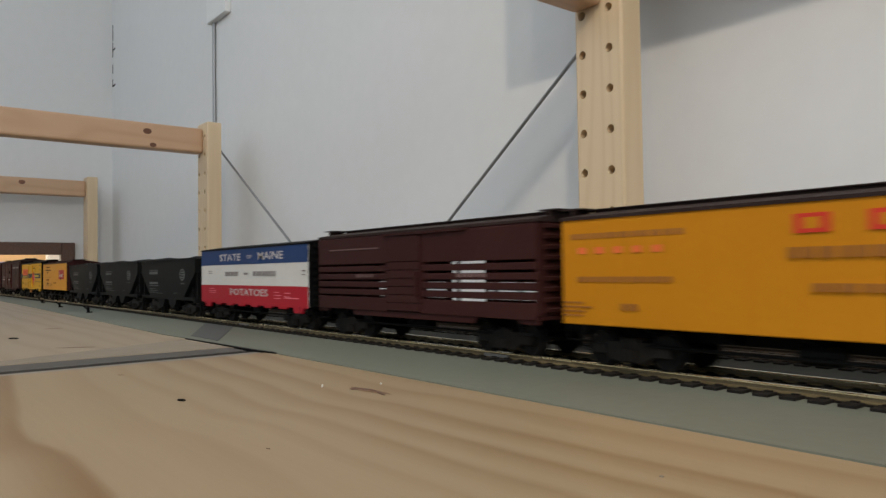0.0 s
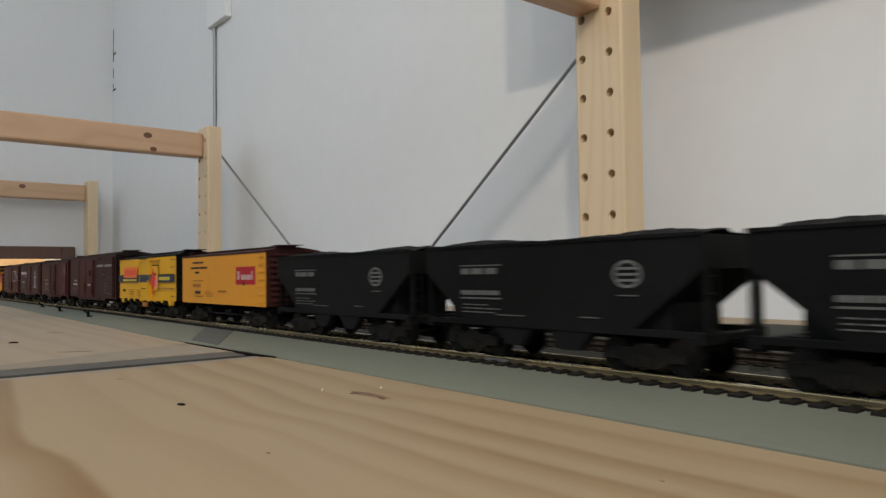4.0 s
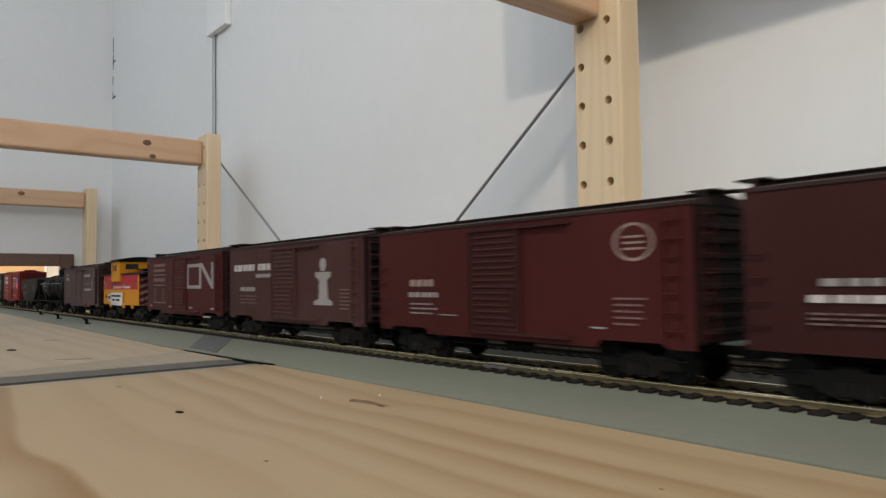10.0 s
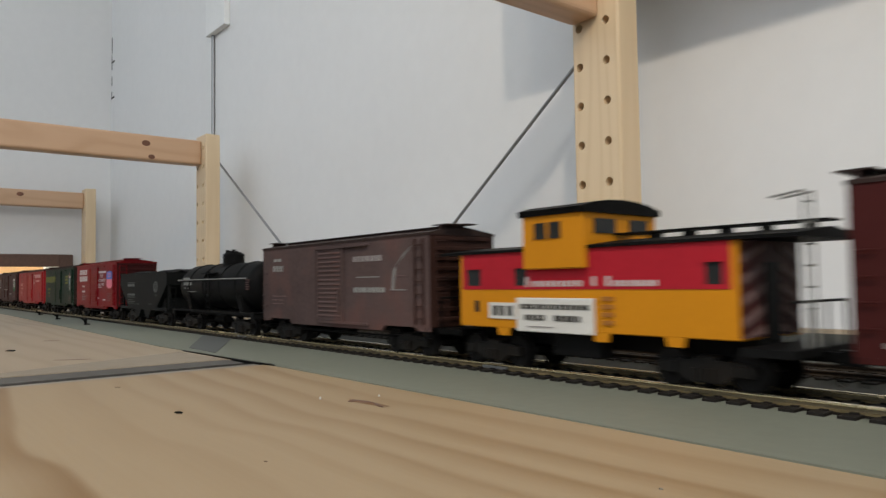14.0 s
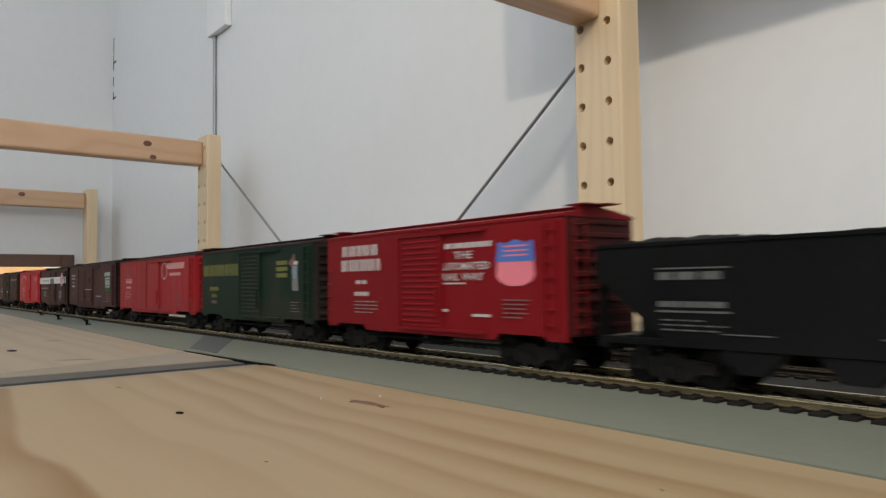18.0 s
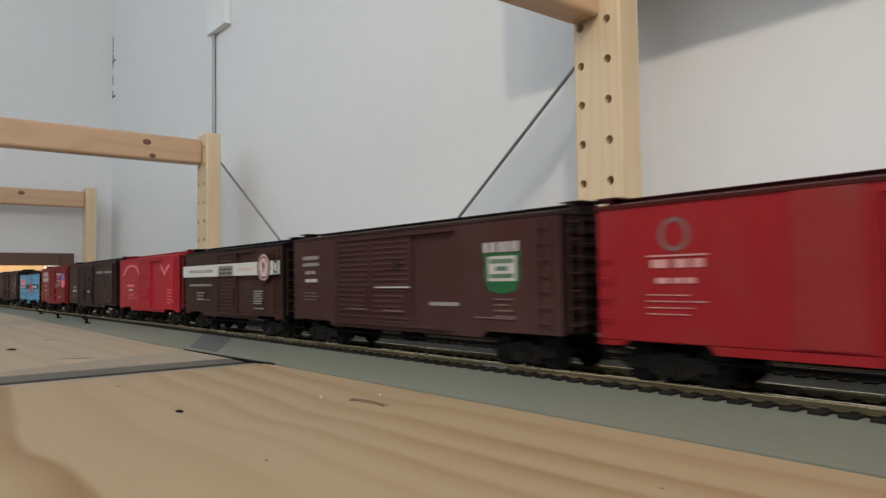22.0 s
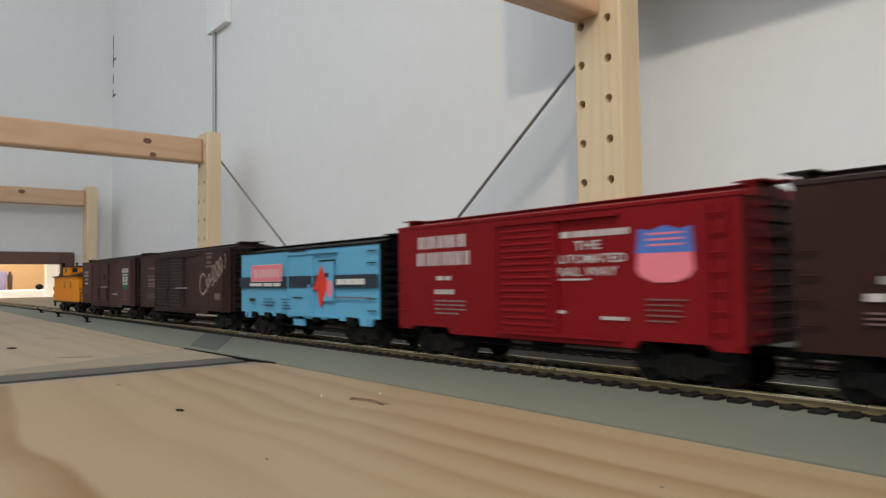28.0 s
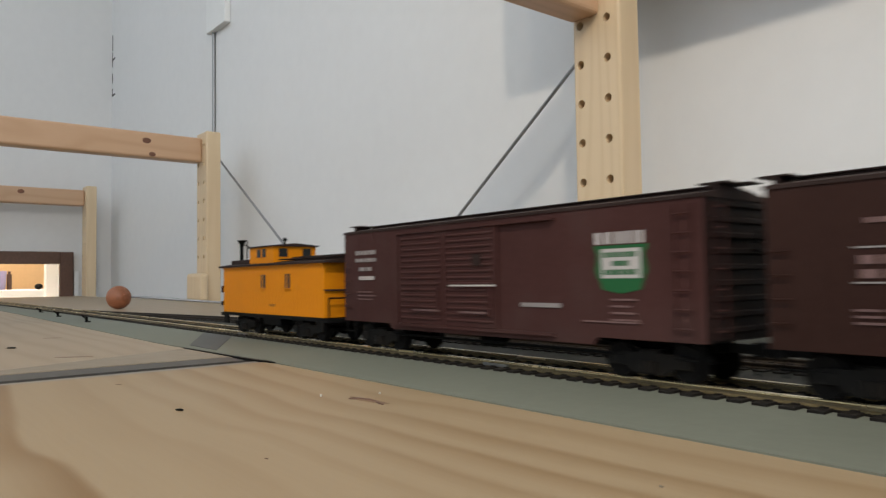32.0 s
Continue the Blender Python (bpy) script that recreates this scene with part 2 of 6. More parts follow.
M = {
    "wall": material("wall_paint", (0.74, 0.735, 0.72), 0.7, vary=0.03, grain=12, bump=0.2),
    "ceiling": material("ceiling_paint", (0.70, 0.68, 0.64), 0.8, vary=0.03, grain=12),
    "floor": material("concrete", (0.3, 0.29, 0.27), 0.8, vary=0.15, grain=12),
    "board": flat_sawn("flat_sawn_pine", (0.335, 0.250, 0.150), (0.205, 0.120, 0.048)),
    "board_far": pine("pine_board_pale", (0.335, 0.262, 0.176), (0.25, 0.176, 0.102), 0.014, "X", 0.14, 0.6),
    "post": pine("pine_post", (0.71, 0.55, 0.355), (0.58, 0.415, 0.24), 0.011, "Z", 0.3, 0.5),
    "rung": pine("pine_rung", (0.575, 0.365, 0.222), (0.45, 0.265, 0.14), 0.012, "Y", 0.3, 0.5),
    "knot": material("knot_wood", (0.17, 0.065, 0.03), 0.5, vary=0.3, grain=300),
    "grey": material("grey_roadbed_paint", (0.150, 0.160, 0.124), 0.65, vary=0.08, grain=60, bump=0.3),
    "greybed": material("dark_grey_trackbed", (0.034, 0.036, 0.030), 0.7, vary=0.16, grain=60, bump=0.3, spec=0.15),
    "dust": material("grey_tan_pine", (0.255, 0.212, 0.158), 0.7, vary=0.16, grain=40, bump=0.3),
    "gapdark": material("dark_gap_fill", (0.035, 0.031, 0.028), 0.8, vary=0.2, grain=80, spec=0.1),
    "greydark": material("darker_grey_patch", (0.082, 0.087, 0.082), 0.7, vary=0.1, grain=60),
    "tie": material("black_plastic_tie", (0.010, 0.008, 0.0065), 0.6, vary=0.3, grain=300, spec=0.12),
    "foot": material("brass_rail_foot", (0.24, 0.185, 0.095), 0.4, 0.6, vary=0.25, grain=300, spec=0.4),
    "web": material("brass_rail_web", (0.17, 0.135, 0.078), 0.42, 0.5, vary=0.25, grain=300, spec=0.3),
    "rail": material("nickel_silver_rail", (0.92, 0.76, 0.48), 0.24, 0.9, vary=0.12, grain=300, bump=0.1),
    "lip": material("worn_metal_lip", (0.24, 0.215, 0.18), 0.45, 0.0, vary=0.2, grain=80),
    # rail colour with the shade behind the train put in
    "railshade": material("shaded_brown_rail", (0.035, 0.026, 0.018), 0.6, vary=0.3, grain=300, spec=0.2),
    "alu": material("dull_metal_strip", (0.080, 0.072, 0.061), 0.55, 0.0, vary=0.2, grain=80),
    "steel": material("galvanised_steel", (0.32, 0.32, 0.32), 0.42, 0.9, vary=0.15, grain=120),
    "stain": material("rusty_resin", (0.20, 0.105, 0.045), 0.5, vary=0.3, grain=200),
    "brownwood": material("dark_brown_stain", (0.13, 0.065, 0.042), 0.5, vary=0.25, grain=40),
    "tan": material("tan_wall_paint", (0.72, 0.47, 0.24), 0.8, vary=0.05, grain=20),
    "wall_dim": material("beige_wall_paint", (0.52, 0.49, 0.44), 0.7, vary=0.03, grain=12, bump=0.2),
    "white": material("white_paint", (0.8, 0.8, 0.78), 0.5, vary=0.04, grain=60),
    "purple": material("lilac_plastic", (0.36, 0.33, 0.55), 0.5, vary=0.08, grain=60),
    "ball": material("brown_wooden_ball", (0.30, 0.105, 0.045), 0.5, vary=0.3, grain=60),
    "black": material("black_plastic", (0.004, 0.004, 0.004), 0.5, vary=0.25, grain=200, spec=0.05),
    "truck": material("truck_black", (0.0075, 0.0068, 0.0060), 0.5, vary=0.4, grain=200, spots=(0.015, 0.011, 0.008), spec=0.1),
    "wheel": material("wheel_steel", (0.009, 0.008, 0.0075), 0.4, 0.0, vary=0.3, grain=200, spec=0.05),
    "letter_white": material("white_lettering", (0.50, 0.46, 0.44), 0.6, vary=0.12, grain=200, spec=0.08),
    "letter_grey": material("grey_lettering", (0.27, 0.245, 0.235), 0.6, vary=0.16, grain=200, spec=0.08),
    "letter_faint": material("faded_lettering", (0.17, 0.105, 0.098), 0.6, vary=0.2, grain=200, spec=0.08),
    "letter_script": material("weathered_cream_lettering", (0.30, 0.22, 0.18), 0.6, vary=0.25, grain=200, spec=0.08),
    "letter_black": material("black_lettering", (0.03, 0.028, 0.025), 0.6, vary=0.1, grain=200, spec=0.08),
    "letter_rust": material("rust_lettering", (0.32, 0.13, 0.03), 0.6, vary=0.1, grain=200, spec=0.08),
    "letter_red": material("red_lettering", (0.62, 0.05, 0.03), 0.55, vary=0.1, grain=200, spec=0.08),
    "letter_pink": material("pink_panel", (0.72, 0.20, 0.24), 0.55, vary=0.1, grain=200, spec=0.08),
    "letter_palepink": material("pale_pink_panel", (0.62, 0.45, 0.43), 0.55, vary=0.1, grain=200, spec=0.08),
    "fadedred": material("faded_red_paint", (0.26, 0.028, 0.026), 0.55, vary=0.15, grain=150, spots=(0.16, 0.05, 0.04), spec=0.08),
    "letter_olive": material("olive_lettering", (0.15, 0.15, 0.045), 0.6, vary=0.15, grain=200, spec=0.08),
    "letter_salmon": material("salmon_lettering", (0.52, 0.27, 0.25), 0.6, vary=0.12, grain=200, spec=0.08),
    "letter_slate": material("slate_blue_panel", (0.20, 0.25, 0.28), 0.6, vary=0.12, grain=200, spec=0.08),
    "letter_dim": material("dim_grey_lettering", (0.24, 0.24, 0.225), 0.6, vary=0.15, grain=200, spec=0.08),
    "letter_coal": material("worn_grey_lettering", (0.125, 0.128, 0.122), 0.6, vary=0.2, grain=200, spec=0.08),
    "letter_orange": material("orange_panel", (0.75, 0.16, 0.05), 0.55, vary=0.1, grain=200, spec=0.08),
    "letter_yellow": material("yellow_lettering", (0.55, 0.42, 0.06), 0.55, vary=0.1, grain=200, spec=0.08),
    "letter_green": material("green_panel", (0.022, 0.11, 0.04), 0.55, vary=0.1, grain=200, spec=0.08),
    "letter_blue": material("blue_panel", (0.08, 0.16, 0.45), 0.5, vary=0.1, grain=200, spec=0.08),
    "navy": material("navy_paint", (0.0187, 0.04675, 0.136), 0.45, vary=0.1, grain=150, spec=0.08),
    "stripe": material("dark_blue_stripe", (0.025, 0.035, 0.05), 0.5, vary=0.1, grain=150, spec=0.08),
    "cream": material("off_white_paint", (0.5984, 0.5808, 0.5368), 0.5, vary=0.06, grain=150, spec=0.08),
    "red": material("red_paint", (0.1806, 0.00688, 0.00946), 0.45, vary=0.1, grain=150, spec=0.08),
    "crimson": material("crimson_paint", (0.3696, 0.01584, 0.0264), 0.45, vary=0.1, grain=150, spec=0.08),
    "brightred": material("bright_red_paint", (0.279, 0.0162, 0.0198), 0.45, vary=0.1, grain=150, spots=(0.21, 0.032, 0.03), spec=0.08),
    "maroon": material("maroon_paint", (0.0540, 0.0112, 0.0098), 0.5, vary=0.12, grain=150, spec=0.08),
    "mineral": material("mineral_brown_paint", (0.0405, 0.0128, 0.0112), 0.5, vary=0.14, grain=150, spec=0.08),
    "umber": material("dusty_brown_paint", (0.060, 0.0245, 0.0215), 0.55, vary=0.16, grain=150, spots=(0.062, 0.034, 0.030), spec=0.08),
    "brown": material("dark_brown_paint", (0.03612, 0.01634, 0.01247), 0.5, vary=0.14, grain=150, spec=0.08),
    "chocolate": material("chocolate_paint", (0.0450, 0.0192, 0.0145), 0.5, vary=0.12, grain=150, spec=0.08),
    "weathered": material("weathered_brown_paint", (0.086, 0.058, 0.054), 0.75, vary=0.22, grain=150, spots=(0.12, 0.055, 0.045), spec=0.08),
    "green": material("dark_green_paint", (0.0072, 0.0205, 0.0112), 0.5, vary=0.18, grain=110, spots=(0.036, 0.029, 0.020), spec=0.08),
    "yellow": material("yellow_paint", (0.5368, 0.2112, 0.00968), 0.45, vary=0.06, grain=150, spec=0.08),
    "lemon": material("lemon_yellow_paint", (0.648, 0.3285, 0.0144), 0.45, vary=0.06, grain=150, spec=0.08),
    "amber": material("amber_yellow_paint", (0.616, 0.264, 0.0264), 0.45, vary=0.07, grain=150, spec=0.08),
    "orange": material("caboose_orange_paint", (0.666, 0.225, 0.0054), 0.45, vary=0.07, grain=150, spec=0.08),
    "skyblue": material("light_blue_paint", (0.1144, 0.352, 0.528), 0.45, vary=0.06, grain=150, spec=0.08),
    "coal": material("black_hopper_paint", (0.00525, 0.00585, 0.00555), 0.55, vary=0.25, grain=150, spec=0.07),
    # near-black end colour that holds the shade in the gaps between cars
    "endshade": material("shaded_end_paint", (0.013, 0.0085, 0.0075), 0.55, vary=0.2, grain=150, spec=0.06),
    "load": material("coal_load", (0.01, 0.01, 0.01), 0.6, vary=0.5, grain=600, bump=0.8, spec=0.08),
    "roofdark": material("dark_roof_paint", (0.035, 0.022, 0.019), 0.6, vary=0.25, grain=150, spec=0.08),
    "glass": material("dark_window_glass", (0.02, 0.022, 0.022), 0.25, vary=0.1, grain=60, bump=0, spec=0.15),
}

# ---- mesh helpers ----


def part(name, bm, mat, parent=None, label="", smooth=False, mesh=None):
    if mesh is None:
        mesh = bpy.data.meshes.new(name)
        bm.normal_update()
        bm.to_mesh(mesh)
        bm.free()
        mesh.materials.append(M[mat] if isinstance(mat, str) else mat)
        if smooth:
            for p in mesh.polygons:
                p.use_smooth = True
    ob = new(name, mesh)
    if parent is not None:
        ob.parent = parent
    if label:
        ob["label"] = label
    return ob


def thing(name, label, category, at=None, group="", kind=""):
    ob = new(name)
    ob.empty_display_size = 0.01
    if at is not None:
        ob.matrix_world = at
    return tagged(ob, label, category, group, kind)


def box(bm, x0, x1, y0, y1, z0, z1, bevel=0.0, seg=1):
    vs = [bm.verts.new((x, y, z)) for x in (x0, x1) for y in (y0, y1) for z in (z0, z1)]
    fs = [bm.faces.new([vs[i] for i in q]) for q in ((0, 1, 3, 2), (4, 6, 7, 5), (0, 4, 5, 1), (2, 3, 7, 6), (0, 2, 6, 4), (1, 5, 7, 3))]
    if bevel:
        es = list({e for f in fs for e in f.edges})
        bmesh.ops.bevel(bm, geom=es, offset=bevel, segments=seg, affect="EDGES", profile=0.5)
    return bm


def rod(bm, a, b, r, seg=8, r2=None):
    a, b = Vector(a), Vector(b)
    d = b - a
    m = Matrix.Translation((a + b) / 2) @ d.to_track_quat("Z", "Y").to_matrix().to_4x4()
    bmesh.ops.create_cone(bm, cap_ends=True, segments=seg, radius1=r, radius2=r if r2 is None else r2, depth=d.length, matrix=m)
    return bm


def prism(bm, pts, y0, y1):
    """A polygon in the x-z plane, drawn out from y0 to y1."""
    a = [bm.verts.new((x, y0, z)) for x, z in pts]
    b = [bm.verts.new((x, y1, z)) for x, z in pts]
    n = len(pts)
    bm.faces.new(a)
    bm.faces.new(b[::-1])
    for i in range(n):
        bm.faces.new((a[i], b[i], b[(i + 1) % n], a[(i + 1) % n]))
    bmesh.ops.recalc_face_normals(bm, faces=bm.faces[:])
    return bm


def prism_x(bm, pts, x0, x1):
    """A polygon in the y-z plane, drawn out from x0 to x1."""
    a = [bm.verts.new((x0, y, z)) for y, z in pts]
    b = [bm.verts.new((x1, y, z)) for y, z in pts]
    n = len(pts)
    bm.faces.new(a)
    bm.faces.new(b[::-1])
    for i in range(n):
        bm.faces.new((a[i], b[i], b[(i + 1) % n], a[(i + 1) % n]))
    bmesh.ops.recalc_face_normals(bm, faces=bm.faces[:])
    return bm


def B():
    return bmesh.new()

# ---- the room ----
WALL = 0.535
TOP = -0.0021          # top of the pine boards
GREY = -0.0017         # top of the grey roadbed strip
TRACK = 0.1793         # middle of the track
END = -2.145           # end wall


def structure(name, bm, mat, label="", category=""):
    return tagged(part(name, bm, mat), label, category or name.split("_")[0], kind="structure")


structure("wall_back", box(B(), END - 0.1, 3.0, WALL, WALL + 0.1, -0.9, 1.6), "wall", "white painted plasterboard wall behind the shelf", "wall")
bm = B()
box(bm, END - 0.1, END, 0.420, WALL, -0.9, 1.6)
box(bm, END - 0.1, END, -0.25, 0.420, 0.100, 1.6)
box(bm, END - 0.1, END, -2.5, -0.25, -0.9, 1.6)
box(bm, END - 0.1, END, -0.25, 0.420, -0.9, -0.045)
structure("wall_end", bm, "wall", "white painted end wall with an opening for the track", "wall")
# unseen surfaces that close the room; front wall and ceiling tones steer bounced light
structure("wall_front", box(B(), -5.0, 3.0, -2.5, -2.4, -0.9, 1.6), "wall_dim", "unseen beige wall across the room, toned for bounced light", "wall")
structure("wall_near", box(B(), 3.0, 3.1, -2.5, WALL + 0.1, -0.9, 1.6), "wall", "white painted wall at the near end", "wall")
structure("ceiling", box(B(), -5.0, 3.1, -2.5, 1.3, 1.6, 1.7), "ceiling", "plain unseen off-white ceiling, toned for bounced light", "ceiling")
structure("floor", box(B(), -5.0, 3.1, -2.5, 1.3, -1.0, -0.9), "floor", "bare grey concrete floor", "floor")
bm = B()
box(bm, -3.35, -3.25, -2.5, 0.12, -0.9, 1.6)
box(bm, -3.35, -3.25, 0.24, 1.2, -0.9, 1.6)
box(bm, -3.35, -3.25, 0.12, 0.24, 0.075, 1.6)
box(bm, -3.35, -3.25, 0.12, 0.24, -0.9, -0.022)
structure("wall_far_room", bm, "tan", "tan painted wall of the room beyond, with a hole for the track", "wall")
structure("wall_far_end", box(B(), -5.1, -5.0, -2.5, 1.3, -0.9, 1.6), "tan", "tan painted wall at the far end", "wall")
structure("wall_far_side", box(B(), -5.0, END - 0.1, 1.2, 1.3, -0.9, 1.6), "wall", "pale side wall of the room beyond", "wall")

bm = B()
box(bm, END, END + 0.014, 0.4045, 0.4375, -0.02, 0.1175, 0.0015)
box(bm, END, END + 0.0145, -0.25, 0.4045, 0.0845, 0.1175, 0.0015)
structure("trim", bm, "brownwood", "dark brown stained trim round the opening", "trim")

# boards
def slab(pts, z0, z1):
    bm = B()
    lo = [bm.verts.new((x, y, z0)) for x, y in pts]
    hi = [bm.verts.new((x, y, z1)) for x, y in pts]
    bm.faces.new(hi)
    bm.faces.new(lo[::-1])
    for i in range(len(pts)):
        j = (i + 1) % len(pts)
        bm.faces.new((lo[i], lo[j], hi[j], hi[i]))
    bmesh.ops.recalc_face_normals(bm, faces=bm.faces[:])
    return bm


near_board = structure("shelf_board_near", slab([(-0.2625, -0.06), (0.95, -0.06), (0.95, 0.447), (-0.2625, 0.447)], -0.022, TOP), "board", "pale pine shelf board with broad grain", "shelf board")
structure("shelf_board_far", slab([((END + 0.001), -0.06), (-0.2935, -0.06), (-0.2925, 0.1195), (-0.2662, 0.1226), (-0.2662, 0.447), ((END + 0.001), 0.447)], -0.022, TOP), "board_far", "pale pine shelf board running to the end wall", "shelf board")
structure("joint_strip", slab([(-0.2932, -0.06), (-0.2732, -0.06), (-0.2752, 0.1190), (-0.2925, 0.1192)], -0.020, TOP - 0.0001), "alu", "dull metal strip in the gap between two boards", "metal strip")
# near-black slab closes the gap, its shade given as colour
structure("joint_gap", slab([(-0.2728, -0.06), (-0.2662, -0.06), (-0.2690, 0.1206), (-0.2748, 0.1200)], -0.020, TOP - 0.0004), "gapdark", "dark gap beside the metal strip", "gap")
structure("joint_lip", slab([(-0.2658, -0.06), (-0.2630, -0.06), (-0.2630, 0.1205), (-0.2686, 0.1206)], -0.020, TOP - 0.0001), "lip", "worn pale lip of the metal strip", "metal strip")
# band of the far board in a greyer tan, widening towards the track
structure("joint_dust", slab([(-0.2940, -0.055), (-0.3010, -0.055), (-0.3080, 0.039), (-0.3430, 0.1165), (-0.2935, 0.1190)], TOP - 0.001, TOP + 0.00008), "dust", "greyer edge of the pine board along the joint", "dusty edge")

# grey strip under the track, broken at the board joint
def strip(stations, z0, z1):
    """A flat strip along x, from stations of x and its two edges."""
    bm = B()
    rows = [[bm.verts.new((x, y, z)) for y, z in ((ya, z0), (ya, z1), (yb, z1), (yb, z0))] for x, ya, yb in stations]
    for p, q in zip(rows, rows[1:]):
        for i in range(4):
            j = (i + 1) % 4
            bm.faces.new((p[i], q[i], q[j], p[j]))
    bm.faces.new(rows[0])
    bm.faces.new(rows[-1][::-1])
    bmesh.ops.recalc_face_normals(bm, faces=bm.faces[:])
    return bm


structure("roadbed", strip([(END + 0.001, 0.135, 0.205), (-1.03, 0.130, 0.2065), (-0.90, 0.1285, 0.208), (-0.687, 0.1247, 0.223), (-0.45, 0.1201, 0.262), (-0.38, 0.1188, 0.266), (-0.266, 0.1225, 0.268), (0.95, 0.1215, 0.268)], TOP - 0.0004, GREY), "grey", "grey painted roadbed strip under the track", "roadbed")
# raised dark strips stand in for the shadow line at the roadbed's edge
structure("roadbed_edge", slab([(-0.1750, 0.1228), (0.95, 0.1209), (0.95, 0.1215), (-0.1750, 0.1230)], TOP - 0.0008, TOP + 0.00006), "brownwood", "thin dark strip for the shaded gap along the roadbed", "gap")
structure("roadbed_edge_far", slab([(-0.3450, 0.1186), (-0.2700, 0.1203), (-0.2540, 0.1226), (-0.2600, 0.1236), (-0.2700, 0.1222), (-0.3450, 0.1190)], TOP - 0.0008, GREY + 0.0001), "black", "thin dark strip for the shaded gap along the roadbed", "gap")
# much darker than the roadbed, widening back past the second track
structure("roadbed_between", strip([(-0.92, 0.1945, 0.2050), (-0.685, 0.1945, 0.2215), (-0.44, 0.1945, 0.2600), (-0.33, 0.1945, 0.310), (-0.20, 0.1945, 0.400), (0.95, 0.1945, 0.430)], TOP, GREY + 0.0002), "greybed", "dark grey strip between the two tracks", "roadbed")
structure("roadbed_beyond", box(B(), -5.0, END, -0.1, 0.30, -0.022, GREY), "white", "white shelf top in the room beyond", "shelf")

# thin slanted slab in a darker grey than the roadbed round it
tape = part("darker_patch", slab([(-0.3560, 0.1255), (-0.3200, 0.1250), (-0.3960, 0.1640), (-0.4400, 0.1640)], GREY, GREY + 0.0002), "greydark")
tagged(tape, "thin darker grey patch on the roadbed", "tape")

# ---- track ----
RAIL_TOP = 0.0008


def siding(x):
    """Middle of the second track, which leaves the first at a turnout."""
    u = min(1, max(0, (x + 0.95) / 0.50))
    return TRACK + 0.056 * u * u * (3 - 2 * u)


def rail_mesh(offset, path, x0, x1, step, piece):
    """The rail's foot, web or head, drawn out along the path."""
    bm = B()
    prof = {
        "head": [(0.0004, 0.0013), (0.0007, 0.0015), (0.0007, 0.0018), (0.0005, 0.0020), (-0.0005, 0.0020), (-0.0007, 0.0018), (-0.0007, 0.0015), (-0.0004, 0.0013)],
        "web": [(-0.0003, 0.0004), (0.0003, 0.0004), (0.0003, 0.0014), (-0.0003, 0.0014)],
        "foot": [(-0.0011, 0), (0.0011, 0), (0.0011, 0.0003), (0.0004, 0.0006), (-0.0004, 0.0006), (-0.0011, 0.0003)],
    }[piece]
    rings = []
    n = max(1, round((x1 - x0) / step))
    for i in range(n + 1):
        x = x0 + (x1 - x0) * i / n
        rings.append([bm.verts.new((x, path(x) + offset + a, RAIL_TOP - 0.0020 + b)) for a, b in prof])
    for p, q in zip(rings, rings[1:]):
        for i in range(len(prof)):
            j = (i + 1) % len(prof)
            bm.faces.new((p[i], p[j], q[j], q[i]))
    bm.faces.new(rings[0])
    bm.faces.new(rings[-1][::-1])
    bmesh.ops.recalc_face_normals(bm, faces=bm.faces[:])
    return bm


main_track = thing("main_track", "model railway track with black ties and nickel silver rails", "track", kind="structure")
side_track = thing("side_track", "second model railway track that branches off behind", "track", kind="structure")
for s in (-1, 1):
    for track, path, x0, step in ((main_track, lambda x: TRACK, -4.6, 6), (side_track, siding, -0.93 if s > 0 else -0.74, 0.02)):
        main = track is main_track
        # side track rails take the dark brown that stands for their shade
        r = part("rail", rail_mesh(s * 0.00875, path, x0, 0.95, step, "web"), "web" if main else "railshade", track, "dull rail web")
        part("rail_foot", rail_mesh(s * 0.00875, path, x0, 0.95, step, "foot"), "foot" if main else "railshade", r, "brass-coloured rail foot")
        part("rail_head", rail_mesh(s * 0.00875, path, x0, 0.95, step, "head"), "rail" if main else "railshade", r, "worn metal rail head")
        # strip of black plastic that joins the ties under the rail
        n = 1 if main else 80
        verts = [(x0 + (0.95 - x0) * i / n, path(x0 + (0.95 - x0) * i / n) + s * 0.00875 + a, GREY + c) for i in range(n + 1) for a, c in ((-0.0017, -0.0001), (-0.0017, 0.00035), (0.0017, 0.00035), (0.0017, -0.0001))]
        me = bpy.data.meshes.new("tie_strip")
        me.from_pydata(verts, [], [(4 * i + j, 4 * i + j + 1, 4 * i + j + 5, 4 * i + j + 4) for i in range(n) for j in range(3)])
        me.materials.append(M["tie"])
        part("tie_strip", None, None, track, "black plastic strip between ties", mesh=me)
# rail joiners at the near rail
for x in (-0.182, -0.395):
    part("rail_joiner", box(B(), x - 0.006, x + 0.006, TRACK - 0.0099, TRACK - 0.0077, RAIL_TOP - 0.0018, RAIL_TOP - 0.0009), "steel", main_track)

# ---- shelf frame ----
POST_W, POST_D, POST_F, POST_TOP = 0.0465, 0.0255, 0.4496, 0.2893


